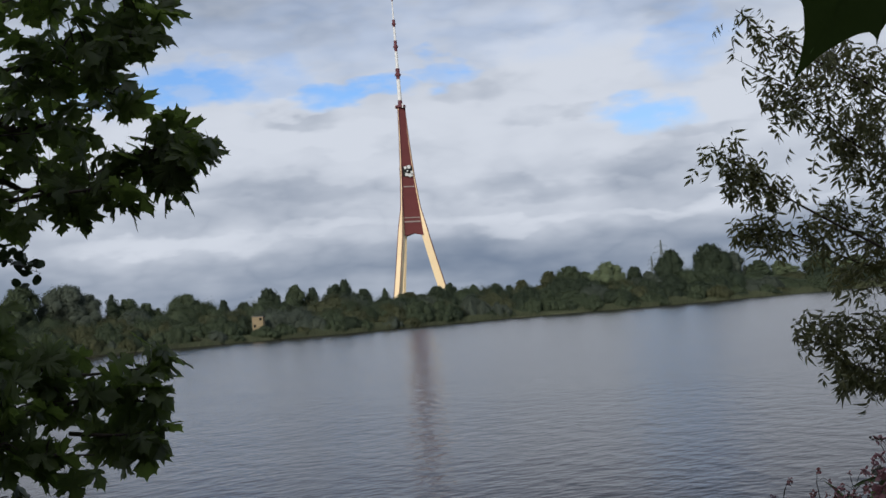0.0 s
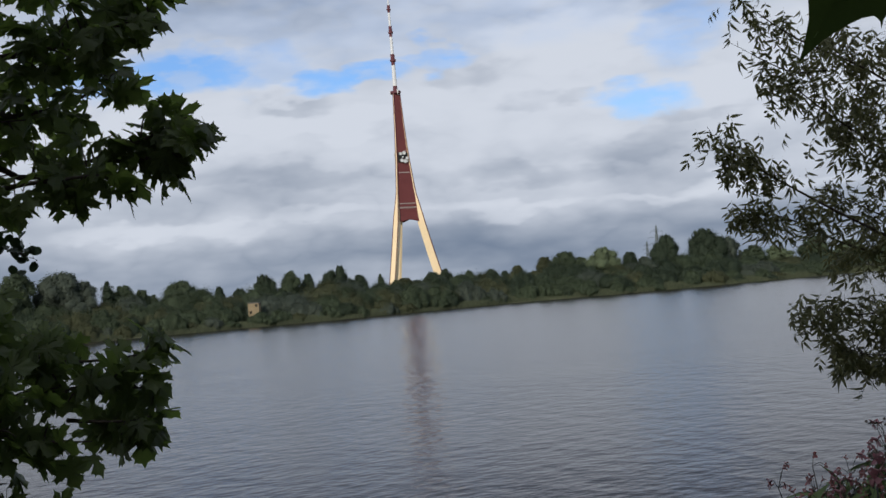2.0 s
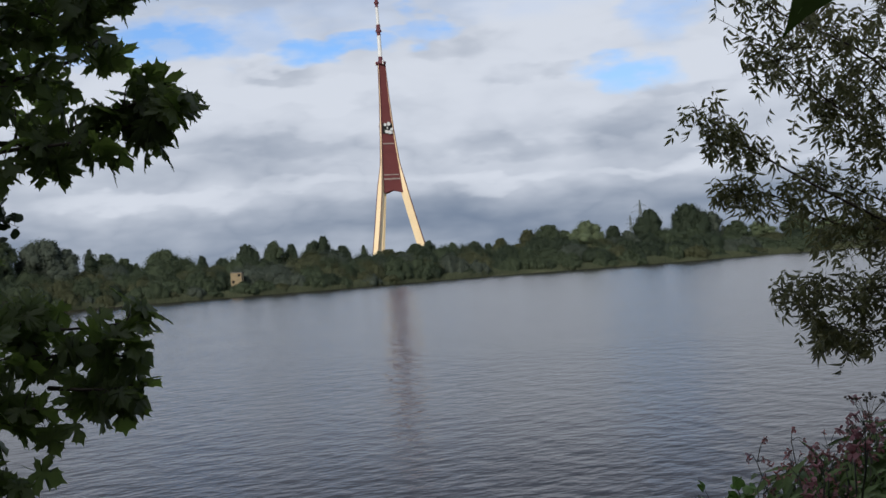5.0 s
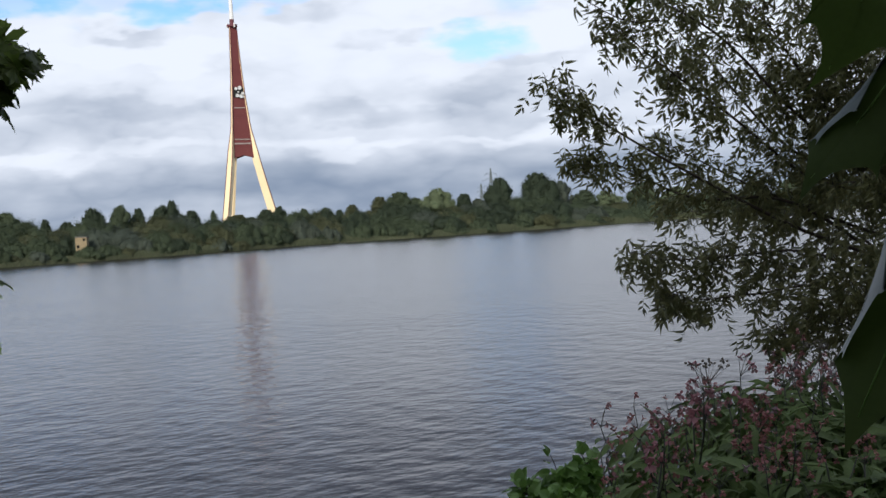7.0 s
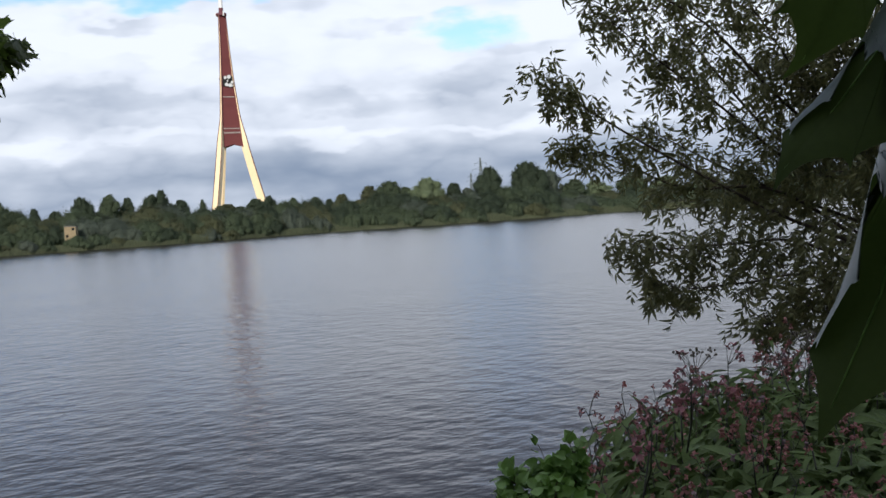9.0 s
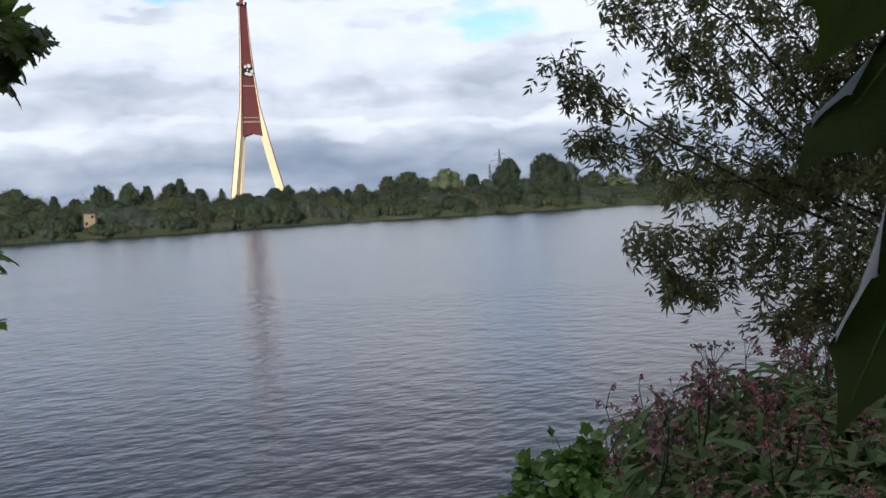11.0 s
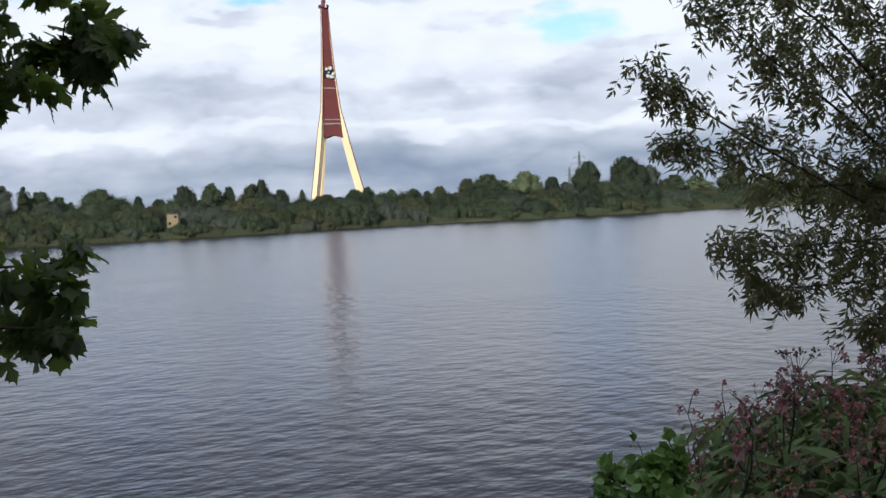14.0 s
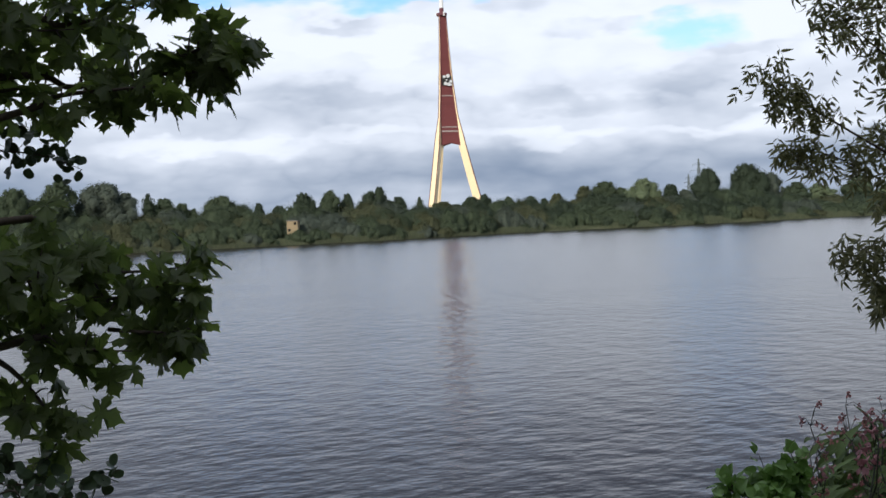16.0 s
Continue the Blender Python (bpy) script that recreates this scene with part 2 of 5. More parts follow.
M_MAPLE_I = material("maple_leaf_mass", (0.100, 0.130, 0.046), 0.36, 0.4, 8.0, 120.0, 0.15, translucent=0.55, tcolor=(0.21, 0.29, 0.06), random_by="island", hue=0.1)
M_ASH = material("box_elder_leaf", (0.215, 0.215, 0.094), 0.34, 0.4, 6.0, 90.0, 0.1, translucent=0.38, random_by="object", hue=0.06)
M_ASH_I = material("box_elder_leaf_mass", (0.215, 0.215, 0.094), 0.34, 0.4, 6.0, 90.0, 0.1, translucent=0.38, random_by="island", hue=0.06)
M_ROUND = material("alder_leaf", (0.06, 0.09, 0.036), 0.45, 0.35, 8.0, 100.0, 0.1, translucent=0.2, random_by="object")
M_PLASTER = material("pale_yellow_boards", (0.25, 0.195, 0.115), 0.8, 0.2, 1.0, 8.0, 0.2, stretch=(1, 1, 4))
# near-black colour that stands in for the shade inside openings
M_DARK = material("painted_opening_shade", (0.02, 0.02, 0.02), 0.8, 0.2, 2, 10, 0)
M_HOP = material("bright_bank_leaf", (0.150, 0.260, 0.055), 0.45, 0.35, 8.0, 100.0, 0.1, translucent=0.25, random_by="object")
M_BALSAM = material("balsam_leaf", (0.110, 0.155, 0.048), 0.55, 0.35, 8.0, 100.0, 0.1, translucent=0.22, spec=0.25, random_by="object")
M_BALSAM_I = material("balsam_leaf_mass", (0.110, 0.155, 0.048), 0.55, 0.35, 8.0, 100.0, 0.1, translucent=0.22, spec=0.25, random_by="island")
M_STEM = material("reddish_stem", (0.040, 0.036, 0.022), 0.5, 0.4, 6.0, 80.0, 0.1)
M_PINK = material("dusky_pink_petal", (0.43, 0.165, 0.16), 0.5, 0.35, 10.0, 90.0, 0.05, translucent=0.3, random_by="object")
M_PALE = material("pale_pink_petal", (0.28, 0.17, 0.20), 0.5, 0.3, 10.0, 90.0, 0.05, translucent=0.3, random_by="object")
M_MAUVE = material("mauve_petal", (0.40, 0.16, 0.18), 0.5, 0.3, 10.0, 90.0, 0.05, translucent=0.3, random_by="object")
M_DRY = material("dry_grey_umbel", (0.17, 0.14, 0.11), 0.8, 0.3, 10.0, 90.0, 0.1)
M_GRASS = material("bank_grass", (0.09, 0.12, 0.045), 0.6, 0.4, 3.0, 30.0, 0, translucent=0.25, random_by="island", hue=0.15)
M_NEARLEAF = material("near_maple_leaf", (0.040, 0.058, 0.012), 0.65, 0.3, 25.0, 300.0, 0.02, translucent=0.5, tcolor=(0.060, 0.090, 0.018), spec=0.2)
M_UNDERLEAF = material("pale_leaf_underside", (0.075, 0.09, 0.075), 0.4, 0.3, 25.0, 300.0, 0.02, translucent=0.15, spec=0.4)
M_ROOF = material("grey_roofing_felt", (0.14, 0.13, 0.12), 0.9, 0.25, 1.5, 12, 0.2)


# ---- building helpers ----
def mesh_of(name, verts, faces, mat, smooth=False):
    me = bpy.data.meshes.new(name)
    me.from_pydata([tuple(v) for v in verts], [], [tuple(f) for f in faces])
    me.materials.append(mat)
    if smooth:
        me.polygons.foreach_set("use_smooth", [True] * len(me.polygons))
    me.update()
    return me


def thing(name, label, category, m=None, group="", kind=""):
    ob = new(name)
    ob.empty_display_size = 0.2
    if m is not None:
        ob.matrix_world = m
    return tagged(ob, label, category, group, kind)


def piece(name, me, parent, m=None, label="", kind=""):
    ob = new(name, me)
    ob.parent = parent
    if m is not None:
        ob.matrix_basis = m
    return tagged(ob, label, kind=kind)


class Geo:
    """Vertices and faces gathered for one mesh."""

    def __init__(self):
        self.v, self.f = [], []

    def add(self, verts, faces):
        o = len(self.v)
        self.v += [tuple(x) for x in verts]
        self.f += [tuple(i + o for i in f) for f in faces]

    def box(self, size, m=None, taper=1.0):
        x, y, z = (s / 2 for s in size)
        vs = [Vector((sx * x * (taper if sz > 0 else 1), sy * y * (taper if sz > 0 else 1), sz * z)) for sz in (-1, 1) for sx, sy in ((-1, -1), (1, -1), (1, 1), (-1, 1))]
        if m is not None:
            vs = [m @ p for p in vs]
        self.add(vs, [(3, 2, 1, 0), (4, 5, 6, 7), (0, 1, 5, 4), (1, 2, 6, 5), (2, 3, 7, 6), (3, 0, 4, 7)])

    def tube(self, pts, radii, sides=6, caps=True):
        pts = [Vector(p) for p in pts]
        rings = []
        side = None
        for i, p in enumerate(pts):
            d = (pts[min(i + 1, len(pts) - 1)] - pts[max(i - 1, 0)]).normalized()
            if side is None:
                side = d.orthogonal().normalized()
            else:
                side = (side - d * side.dot(d)).normalized()
            up = d.cross(side)
            rings.append([p + (side * math.cos(2 * math.pi * k / sides) + up * math.sin(2 * math.pi * k / sides)) * radii[i] for k in range(sides)])
        vs = [q for r in rings for q in r]
        fs = [(i * sides + k, i * sides + (k + 1) % sides, (i + 1) * sides + (k + 1) % sides, (i + 1) * sides + k) for i in range(len(pts) - 1) for k in range(sides)]
        if caps:
            fs += [tuple(range(sides))[::-1], tuple((len(pts) - 1) * sides + k for k in range(sides))]
        self.add(vs, fs)

    def ball(self, c, r, n=6):
        c = Vector(c)
        vs = [c + Vector((0, 0, -r))]
        for i in range(1, n // 2 + 1):
            a = math.pi * i / (n // 2 + 1) - math.pi / 2
            vs += [c + Vector((math.cos(a) * math.cos(2 * math.pi * k / n), math.cos(a) * math.sin(2 * math.pi * k / n), math.sin(a))) * r for k in range(n)]
        vs.append(c + Vector((0, 0, r)))
        fs = [(0, 1 + (k + 1) % n, 1 + k) for k in range(n)]
        for i in range(n // 2 - 1):
            fs += [(1 + i * n + k, 1 + i * n + (k + 1) % n, 1 + (i + 1) * n + (k + 1) % n, 1 + (i + 1) * n + k) for k in range(n)]
        o = 1 + (n // 2 - 1) * n
        fs += [(o + k, o + (k + 1) % n, len(vs) - 1) for k in range(n)]
        self.add(vs, fs)

    def mesh(self, name, mat, smooth=False):
        return mesh_of(name, self.v, self.f, mat, smooth)


def curve(pts, n):
    """n + 1 points of a smooth line through pts."""
    P = [Vector(p) for p in pts]
    P = [P[0] * 2 - P[1]] + P + [P[-1] * 2 - P[-2]]
    out = []
    for i in range(n + 1):
        s = i / n * (len(P) - 3)
        k = min(int(s), len(P) - 4)
        t = s - k
        a, b, c, d = P[k:k + 4]
        out.append(0.5 * ((2 * b) + (c - a) * t + (2 * a - 5 * b + 4 * c - d) * t * t + (3 * b - a - 3 * c + d) * t ** 3))
    return out


def frame_of(tip, normal, scale, at):
    """A pose whose y runs along tip and whose z is near normal."""
    y = Vector(tip).normalized()
    x = y.cross(Vector(normal))
    if x.length < 1e-4:
        x = y.orthogonal()
    x.normalize()
    z = x.cross(y)
    m = Matrix((x, y, z)).transposed().to_4x4()
    return Matrix.Translation(at) @ m @ Matrix.Diagonal((scale, scale, scale, 1))


def smooth(a, b, x):
    t = min(1, max(0, (x - a) / (b - a)))
    return t * t * (3 - 2 * t)


# ---- the river and its banks ----
def shore_y(x):
    return 278 + 0.50 * max(-75, min(110, x)) + 11.0 * math.exp(-((x - 20) / 18) ** 2) + 2.2 * noise.noise((x * 0.03, 3.1, 0)) + 0.9 * noise.noise((x * 0.13, 7.7, 0))


def bank_edge(x):
    return 4.6 + 5.5 * smooth(0.0, 2.8, x) + 0.3 * noise.noise((x * 0.8, 1, 0))


def ground_z(x, y):
    e = bank_edge(x)
    if y < 60:
        t = max(0, y - 0.4) / (e - 0.4)
        z = 2.4 - 2.4 * min(t, 2.0) ** 2.0 if y > 0.4 else 2.4 + 0.03 * min(20, -y)
        return max(-2.5, z + 0.06 * noise.noise((x * 1.3, y * 1.3, 0)))
    s = y - shore_y(x)
    return -2.5 + 3.4 * smooth(-12, 4, s) + 1.1 * smooth(2, 60, s) + (0.15 * noise.noise((x * 0.1, y * 0.1, 5)) if s > 0 else 0)


def build_ground():
    xs = [-4500, -2500, -1200, -600, -300] + list(np.arange(-200, -8, 8.0)) + list(np.arange(-8, 10, 0.5)) + list(np.arange(12, 320, 8.0)) + [450, 700, 1200, 2500, 4500]
    ys = [-400, -150, -60, -25, -12, -6, -3] + list(np.arange(-2, 14, 0.5)) + [16, 20, 30, 50, 80, 120, 160, 185] + list(np.arange(195, 345, 3.0)) + [360, 400, 500, 700, 1000, 1500, 2500, 4700]
    vs = [(x, y, ground_z(x, y)) for y in ys for x in xs]
    n = len(xs)
    fs = [(j * n + i, j * n + i + 1, (j + 1) * n + i + 1, (j + 1) * n + i) for j in range(len(ys) - 1) for i in range(n - 1)]
    ob = new("ground", mesh_of("ground", vs, fs, M_GROUND, True))
    tagged(ob, "grassy earth river banks sloping down into the water", "ground", kind="structure")
    w = new("water", mesh_of("water", [(-4000, -2, 0), (4000, -2, 0), (4000, 600, 0), (-4000, 600, 0)], [(0, 1, 2, 3)], M_WATER))
    tagged(w, "grey rippled river water under a cloudy sky", "river", kind="structure")


build_ground()


# ---- the broadcasting tower ----
def build_tower():
    base = Matrix.Translation((0, 1508, 1.0))
    tower = thing("broadcast_tower", "tall three-legged broadcasting tower with red shaft and gold legs", "tower", base @ Matrix.Diagonal((1, 1, 1.016, 1)))
    zs = [0, 16, 48, 80, 115, 150, 185, 222]
    rs = [36.0, 32.0, 24.0, 16.6, 11.6, 8.0, 5.6, 4.0]

    def radius(z):
        return float(np.interp(z, zs, rs))
    angles = [326, 86, 206]      # from the way to the river, to the right

    def out(a):
        a = radians(a)
        return Vector((math.sin(a), -math.cos(a), 0))
    for a in angles:
        g = Geo()
        d = out(a)
        t = Vector((0, 0, 1)).cross(d)
        hs = list(np.linspace(0, 223, 29))
        vs = []
        for z in hs:
            r = radius(z)
            wide = float(np.interp(z, [0, 84, 110, 222], [3.5, 3.1, 1.2, 0.6]))
            deep = float(np.interp(z, [0, 84, 112, 222], [4.6, 4.0, 1.4, 0.7]))
            c = d * r + Vector((0, 0, z))
            for sx, sy in ((-1, -1), (1, -1), (1, 1), (-1, 1)):
                vs.append(c + t * wide * (sx if sy > 0 else sx * 0.4) + d * deep * sy)
        fs = [(i * 4 + k, i * 4 + (k + 1) % 4, i * 4 + 4 + (k + 1) % 4, i * 4 + 4 + k) for i in range(len(hs) - 1) for k in range(4)]
        fs += [(3, 2, 1, 0), tuple(len(vs) - 4 + k for k in range(4))]
        g.add(vs, fs)
        leg = piece("leg", g.mesh("leg", M_GOLD), tower, label="gold-painted steel leg box")
        for c in (2, 3):
            g = Geo()
            g.tube([vs[i * 4 + c] for i in range(len(hs))], [0.42] * len(hs), 5)
            piece("edge_strip", g.mesh("edge_strip", M_DKRED), leg, label="dark brown edge strip")
    # three cladding walls between the legs, with an arched lower edge
    for a in (26, 146, 266):
        d = out(a)
        t = Vector((0, 0, 1)).cross(d)

        def wall_at(z, s):
            r = radius(z)
            half = r * math.sin(radians(60)) * 1.0
            return d * (r * 0.5 + 0.6) + t * (half * s) + Vector((0, 0, z))
        g = Geo()
        cols = [-1, -0.75, -0.5, -0.25, 0, 0.25, 0.5, 0.75, 1]
        hs = [None] + list(np.linspace(92, 222, 27))
        vs = []
        for z in hs:
            for s in cols:
                vs.append(wall_at(80 + 3.5 * (1 - abs(s)) if z is None else z, s))
        n = len(cols)
        back = [Vector(v) - d * 0.5 for v in vs]
        q = [(j * n + i, j * n + i + 1, (j + 1) * n + i + 1, (j + 1) * n + i) for j in range(len(hs) - 1) for i in range(n - 1)]
        o = len(vs)
        rim = [(i + 1, i, o + i, o + i + 1) for i in range(n - 1)]
        g.add(vs + back, q + [tuple(o + i for i in reversed(f)) for f in q] + rim)
        shaft = piece("shaft_wall", g.mesh("shaft_wall", M_RED), tower, label="red-brown metal cladding")
        # horizontal cladding seams
        for z in np.arange(88, 222, 4.5):
            b = Geo()
            A, B = wall_at(z, -0.98) + d * 0.03, wall_at(z, 0.98) + d * 0.03
            b.tube([A, B], [0.07, 0.07], 4)
            piece("seam", b.mesh("seam", M_DKRED), shaft)
        # window bands
        for z, h, count in ((96.0, 1.7, 13), (100.5, 1.2, 13), (134.5, 1.3, 7)):
            for k in range(count):
                s = -0.8 + 1.6 * (k + 0.5) / count
                wd = radius(z) * 0.866 * 1.6 / count * 0.74
                g2 = Geo()
                rot = Matrix((t, d, Vector((0, 0, 1)))).transposed().to_4x4()
                g2.box((wd, 0.5, h), Matrix.Translation(wall_at(z, s) + d * 0.12) @ rot)
                piece("window", g2.mesh("window", M_GLASSBAND), shaft, label="pale tower window")
    # dish deck, with a near-black panel painted as the shade of its opening
    for a in (26, 146, 266):
        d = out(a)
        t = Vector((0, 0, 1)).cross(d)
        r = radius(149) * 0.5 + 0.9
        for s, z, k in ((-0.5, 155.0, 1.7), (0.15, 155.8, 2.2), (-0.3, 147.6, 2.0), (0.25, 146.8, 2.1), (0.65, 150.0, 1.7), (-0.1, 151.5, 1.0), (0.6, 146.5, 1.3)):
            g = Geo()
            c = d * (r + 1.0) + t * (s * radius(z) * 0.866) + Vector((0, 0, z))
            rings = []
            for i, (rr, dd) in enumerate(((0.05, 0.0), (0.6, 0.12), (1.0, 0.45), (1.0, 0.2), (0.6, -0.25), (0.2, -0.6))):
                rings += [c + (t * math.cos(2 * math.pi * j / 12) + Vector((0, 0, 1)) * math.sin(2 * math.pi * j / 12)) * rr * k + d * dd * k for j in range(12)]
            g.add(rings, [(i * 12 + j, i * 12 + (j + 1) % 12, i * 12 + 12 + (j + 1) % 12, i * 12 + 12 + j) for i in range(5) for j in range(12)])
            piece("dish", g.mesh("dish", M_WHITE, True), tower, label="white round aerial dish")
        g = Geo()
        rot = Matrix((t, d, Vector((0, 0, 1)))).transposed().to_4x4()
        g.box((radius(149) * 1.45, 0.5, 11), Matrix.Translation(d * (r + 0.05) + Vector((0, 0, 151.0))) @ rot)
        piece("dish_recess", g.mesh("dish_recess", M_DARK), tower, label="near-black panel standing in for shade of an open deck")
    # cap and aerial mast
    g = Geo()
    g.tube([(0, 0, 221), (0, 0, 222), (0, 0, 224), (0, 0, 224.4)], [4.6, 6.0, 6.0, 5.4], 12)
    piece("cap", g.mesh("cap", M_DKRED), tower, label="dark red top platform")
    for k in range(3):
        g = Geo()
        a = out(angles[k] + 60)
        g.tube([a * 5.6 + Vector((0, 0, 221)), a * 5.6 + Vector((0, 0, 225.5))], [0.8, 0.8], 8)
        piece("drum", g.mesh("drum", M_WHITE), tower, label="white aerial drum")
    z0 = 224
    for z1, r0, r1, mat, nm in ((230, 2.6, 2.4, M_DKRED, "mast_foot"), (253, 2.3, 2.1, M_WHITE, "mast_tube"), (265, 2.6, 2.6, M_DKRED, "mast_collar"),
                                (284, 1.7, 1.6, M_WHITE, "mast_tube"), (296, 2.1, 2.1, M_DKRED, "mast_collar"), (311, 1.3, 1.2, M_WHITE, "mast_tube"),
                                (319, 1.9, 1.9, M_DKRED, "mast_collar"), (340, 0.8, 0.7, M_WHITE, "mast_tube"), (347, 1.1, 1.1, M_DKRED, "mast_collar"), (367, 0.5, 0.35, M_WHITE, "mast_tube")):
        g = Geo()
        if nm == "mast_collar":
            h = z1 - z0
            g.tube([(0, 0, z0), (0, 0, z0 + 0.3 * h), (0, 0, z0 + 0.32 * h), (0, 0, z0 + 0.5 * h), (0, 0, z0 + 0.52 * h), (0, 0, z1)], [r0 * 0.8, r0 * 0.8, r0 * 1.3, r0 * 1.3, r0 * 0.9, r0 * 0.9], 10)
        else:
            g.tube([(0, 0, z0), (0, 0, z1)], [r0, r1], 10)
        piece(nm, g.mesh(nm, mat), tower)
        z0 = z1


build_tower()


# ---- far bank: trees, scrub, hut, pylons ----
def leaf_cards(pts, outs, size, rng, flat=1.0, loose=0.5):
    """Small pointed leaf clumps (triangles) at pts, facing roughly along outs."""
    n = len(pts)
    nor = outs * flat + rng.normal(size=(n, 3)) * loose
    nor /= np.linalg.norm(nor, axis=1)[:, None]
    ref = rng.normal(size=(n, 3))
    a = np.cross(nor, ref)
    a /= np.linalg.norm(a, axis=1)[:, None]
    b = np.cross(nor, a)
    s = size * rng.uniform(0.6, 1.4, (n, 1))
    v = np.stack([pts + a * s * 1.15, pts - a * s * 0.6 + b * s * 0.8, pts - a * s * 0.6 - b * s * 0.8], axis=1).reshape(-1, 3)
    return v, np.arange(n * 3).reshape(n, 3)


def crown_arrays(seed, wide, low, high, lobes, count, size, shape):
    """Leaf clumps over the outside of many merged boughs that fill an envelope from low to high; shape: 'round', 'dome', 'spire' or 'weep'."""
    rng = np.random.default_rng(seed)
    C, R = [], []
    for i in range(lobes):
        t = (i + rng.uniform(0, 1)) / lobes
        env = {"round": math.sqrt(max(0.06, 1 - (2 * t - 0.80) ** 2 / 1.5)), "dome": math.sqrt(max(0.05, 1 - t * t)),
               "spire": (1 - t) ** 0.8 + 0.08, "weep": math.sqrt(max(0.05, 1 - (1.25 * t - 0.25) ** 4))}[shape]
        ang = i * 2.4 + rng.uniform(-0.7, 0.7)
        lr = wide * rng.uniform(0.07, 0.17) * (0.55 + 0.45 * env)
        r = max(0.0, wide * 0.5 * env * rng.uniform(0.35, 1.0) - lr * 0.55)
        C.append((r * math.cos(ang), r * math.sin(ang), low + lr * 0.6 + (high - low - lr * 1.3) * t))
        R.append((lr, lr, lr * rng.uniform(0.8, 1.45) * (1.5 if shape == 'dome' else 1.0)))
    # leaders that stand up out of the top, and boughs that reach out
    for k in range(lobes // 9 if shape == 'round' else 0):
        a, q = rng.uniform(0, 6.28), rng.uniform(0.1, 0.75)
        lr = wide * rng.uniform(0.025, 0.06)
        C.append((q * wide * 0.42 * math.cos(a), q * wide * 0.42 * math.sin(a), low + (high - low) * (rng.uniform(0.84, 0.96) - 0.42 * q * q)))
        R.append((lr, lr, lr * rng.uniform(1.4, 2.6)))
    sway = rng.uniform(-0.10, 0.10, 2) * wide
    C = [(c[0] + sway[0] * math.sin(c[2] * 0.7), c[1] + sway[1] * math.cos(c[2] * 0.6), c[2]) for c in C]
    # a core that closes the crown
    for k in range(4):
        t = (k + 0.5) / 4.6
        C.append((0, 0, low + (high - low) * t))
        R.append((wide * 0.25, wide * 0.25, (high - low) * 0.18))
    C, R = np.array(C), np.array(R)
    area = (R[:, 0] * R[:, 2]) ** 0.9
    pick = rng.choice(len(C), size=int(count * 2.2), p=area / area.sum())
    d = rng.normal(size=(len(pick), 3))
    d /= np.linalg.norm(d, axis=1)[:, None]
    wave = 1 + 0.10 * np.sin(d[:, :1] * 5.1 + pick[:, None]) + 0.08 * np.sin(d[:, 2:] * 7.3 + 1.7 * pick[:, None])
    rad = rng.uniform(0.74, 1.12, (len(pick), 1)) * wave
    rad = np.where(rng.uniform(size=rad.shape) < 0.14, rad * rng.uniform(1.03, 1.15, rad.shape), rad)
    P = C[pick] + d * R[pick] * rad
    # keep what lies on the outside of the whole
    inside = np.zeros(len(P), bool)
    for c, r in zip(C, R):
        inside |= (((P - c) / r) ** 2).sum(axis=1) < 0.42
    P, d = P[~inside][:count], d[~inside][:count]
    axis = P * np.array([1, 1, 0]) / (wide * 0.5) + np.array([0, 0, 1]) * ((P[:, 2:] - low) / (high - low) - 0.35)
    O = d + 0.7 * axis + np.array([0, 0, 0.25])
    v, f = leaf_cards(P, O, size, rng, 1.0, 0.3)
    # leaves on a bough catch the light together
    soft = O + rng.normal(size=O.shape) * 0.10
    soft /= np.linalg.norm(soft, axis=1)[:, None]
    v, f, N = v.tolist(), f.tolist(), np.repeat(soft, 3, axis=0).tolist()
    # a rough hull inside each bough, filling the gaps between its outer leaves
    for c, r in zip(C, R):
        o = len(v)
        rings = [(math.sin(math.pi * (j + 0.5) / 5), -math.cos(math.pi * (j + 0.5) / 5)) for j in range(5)]
        for cr, cz in rings:
            for k in range(7):
                u = (cr * math.cos(k * 0.8976), cr * math.sin(k * 0.8976), cz)
                s = 0.72 * rng.uniform(0.85, 1.1)
                v.append([c[i] + u[i] * r[i] * s for i in range(3)])
                n = Vector(u) + Vector((c[0] + u[0] * r[0], c[1] + u[1] * r[1], 0)) * (1.4 / wide) + Vector((0, 0, 0.25))
                N.append(tuple(n.normalized()))
        f += [[o + j * 7 + k, o + j * 7 + (k + 1) % 7, o + j * 7 + 7 + (k + 1) % 7, o + j * 7 + 7 + k] for j in range(4) for k in range(7)]
        f += [[o + k for k in reversed(range(7))], [o + 28 + k for k in range(7)]]
    return v, f, N


def trunk_geo(seed, high, r):
    rng = random.Random(seed)
    g = Geo()
    pts = curve([(0, 0, -0.5), (rng.uniform(-.2, .2), rng.uniform(-.2, .2), high * 0.3), (rng.uniform(-.4, .4), rng.uniform(-.4, .4), high * 0.85)], 6)
    g.tube(pts, [r * (1.25 - i * 0.19) for i in range(7)], 7)
    for k in range(6):
        s = pts[2 + k % 4]
        a = rng.uniform(0, 6.28)
        e = s + Vector((math.cos(a) * high * 0.25, math.sin(a) * high * 0.25, high * rng.uniform(0.15, 0.3)))
        g.tube([s, (s + e) / 2 + Vector((0, 0, -0.03 * high)), e], [r * 0.4, r * 0.28, r * 0.08], 5)
    return g


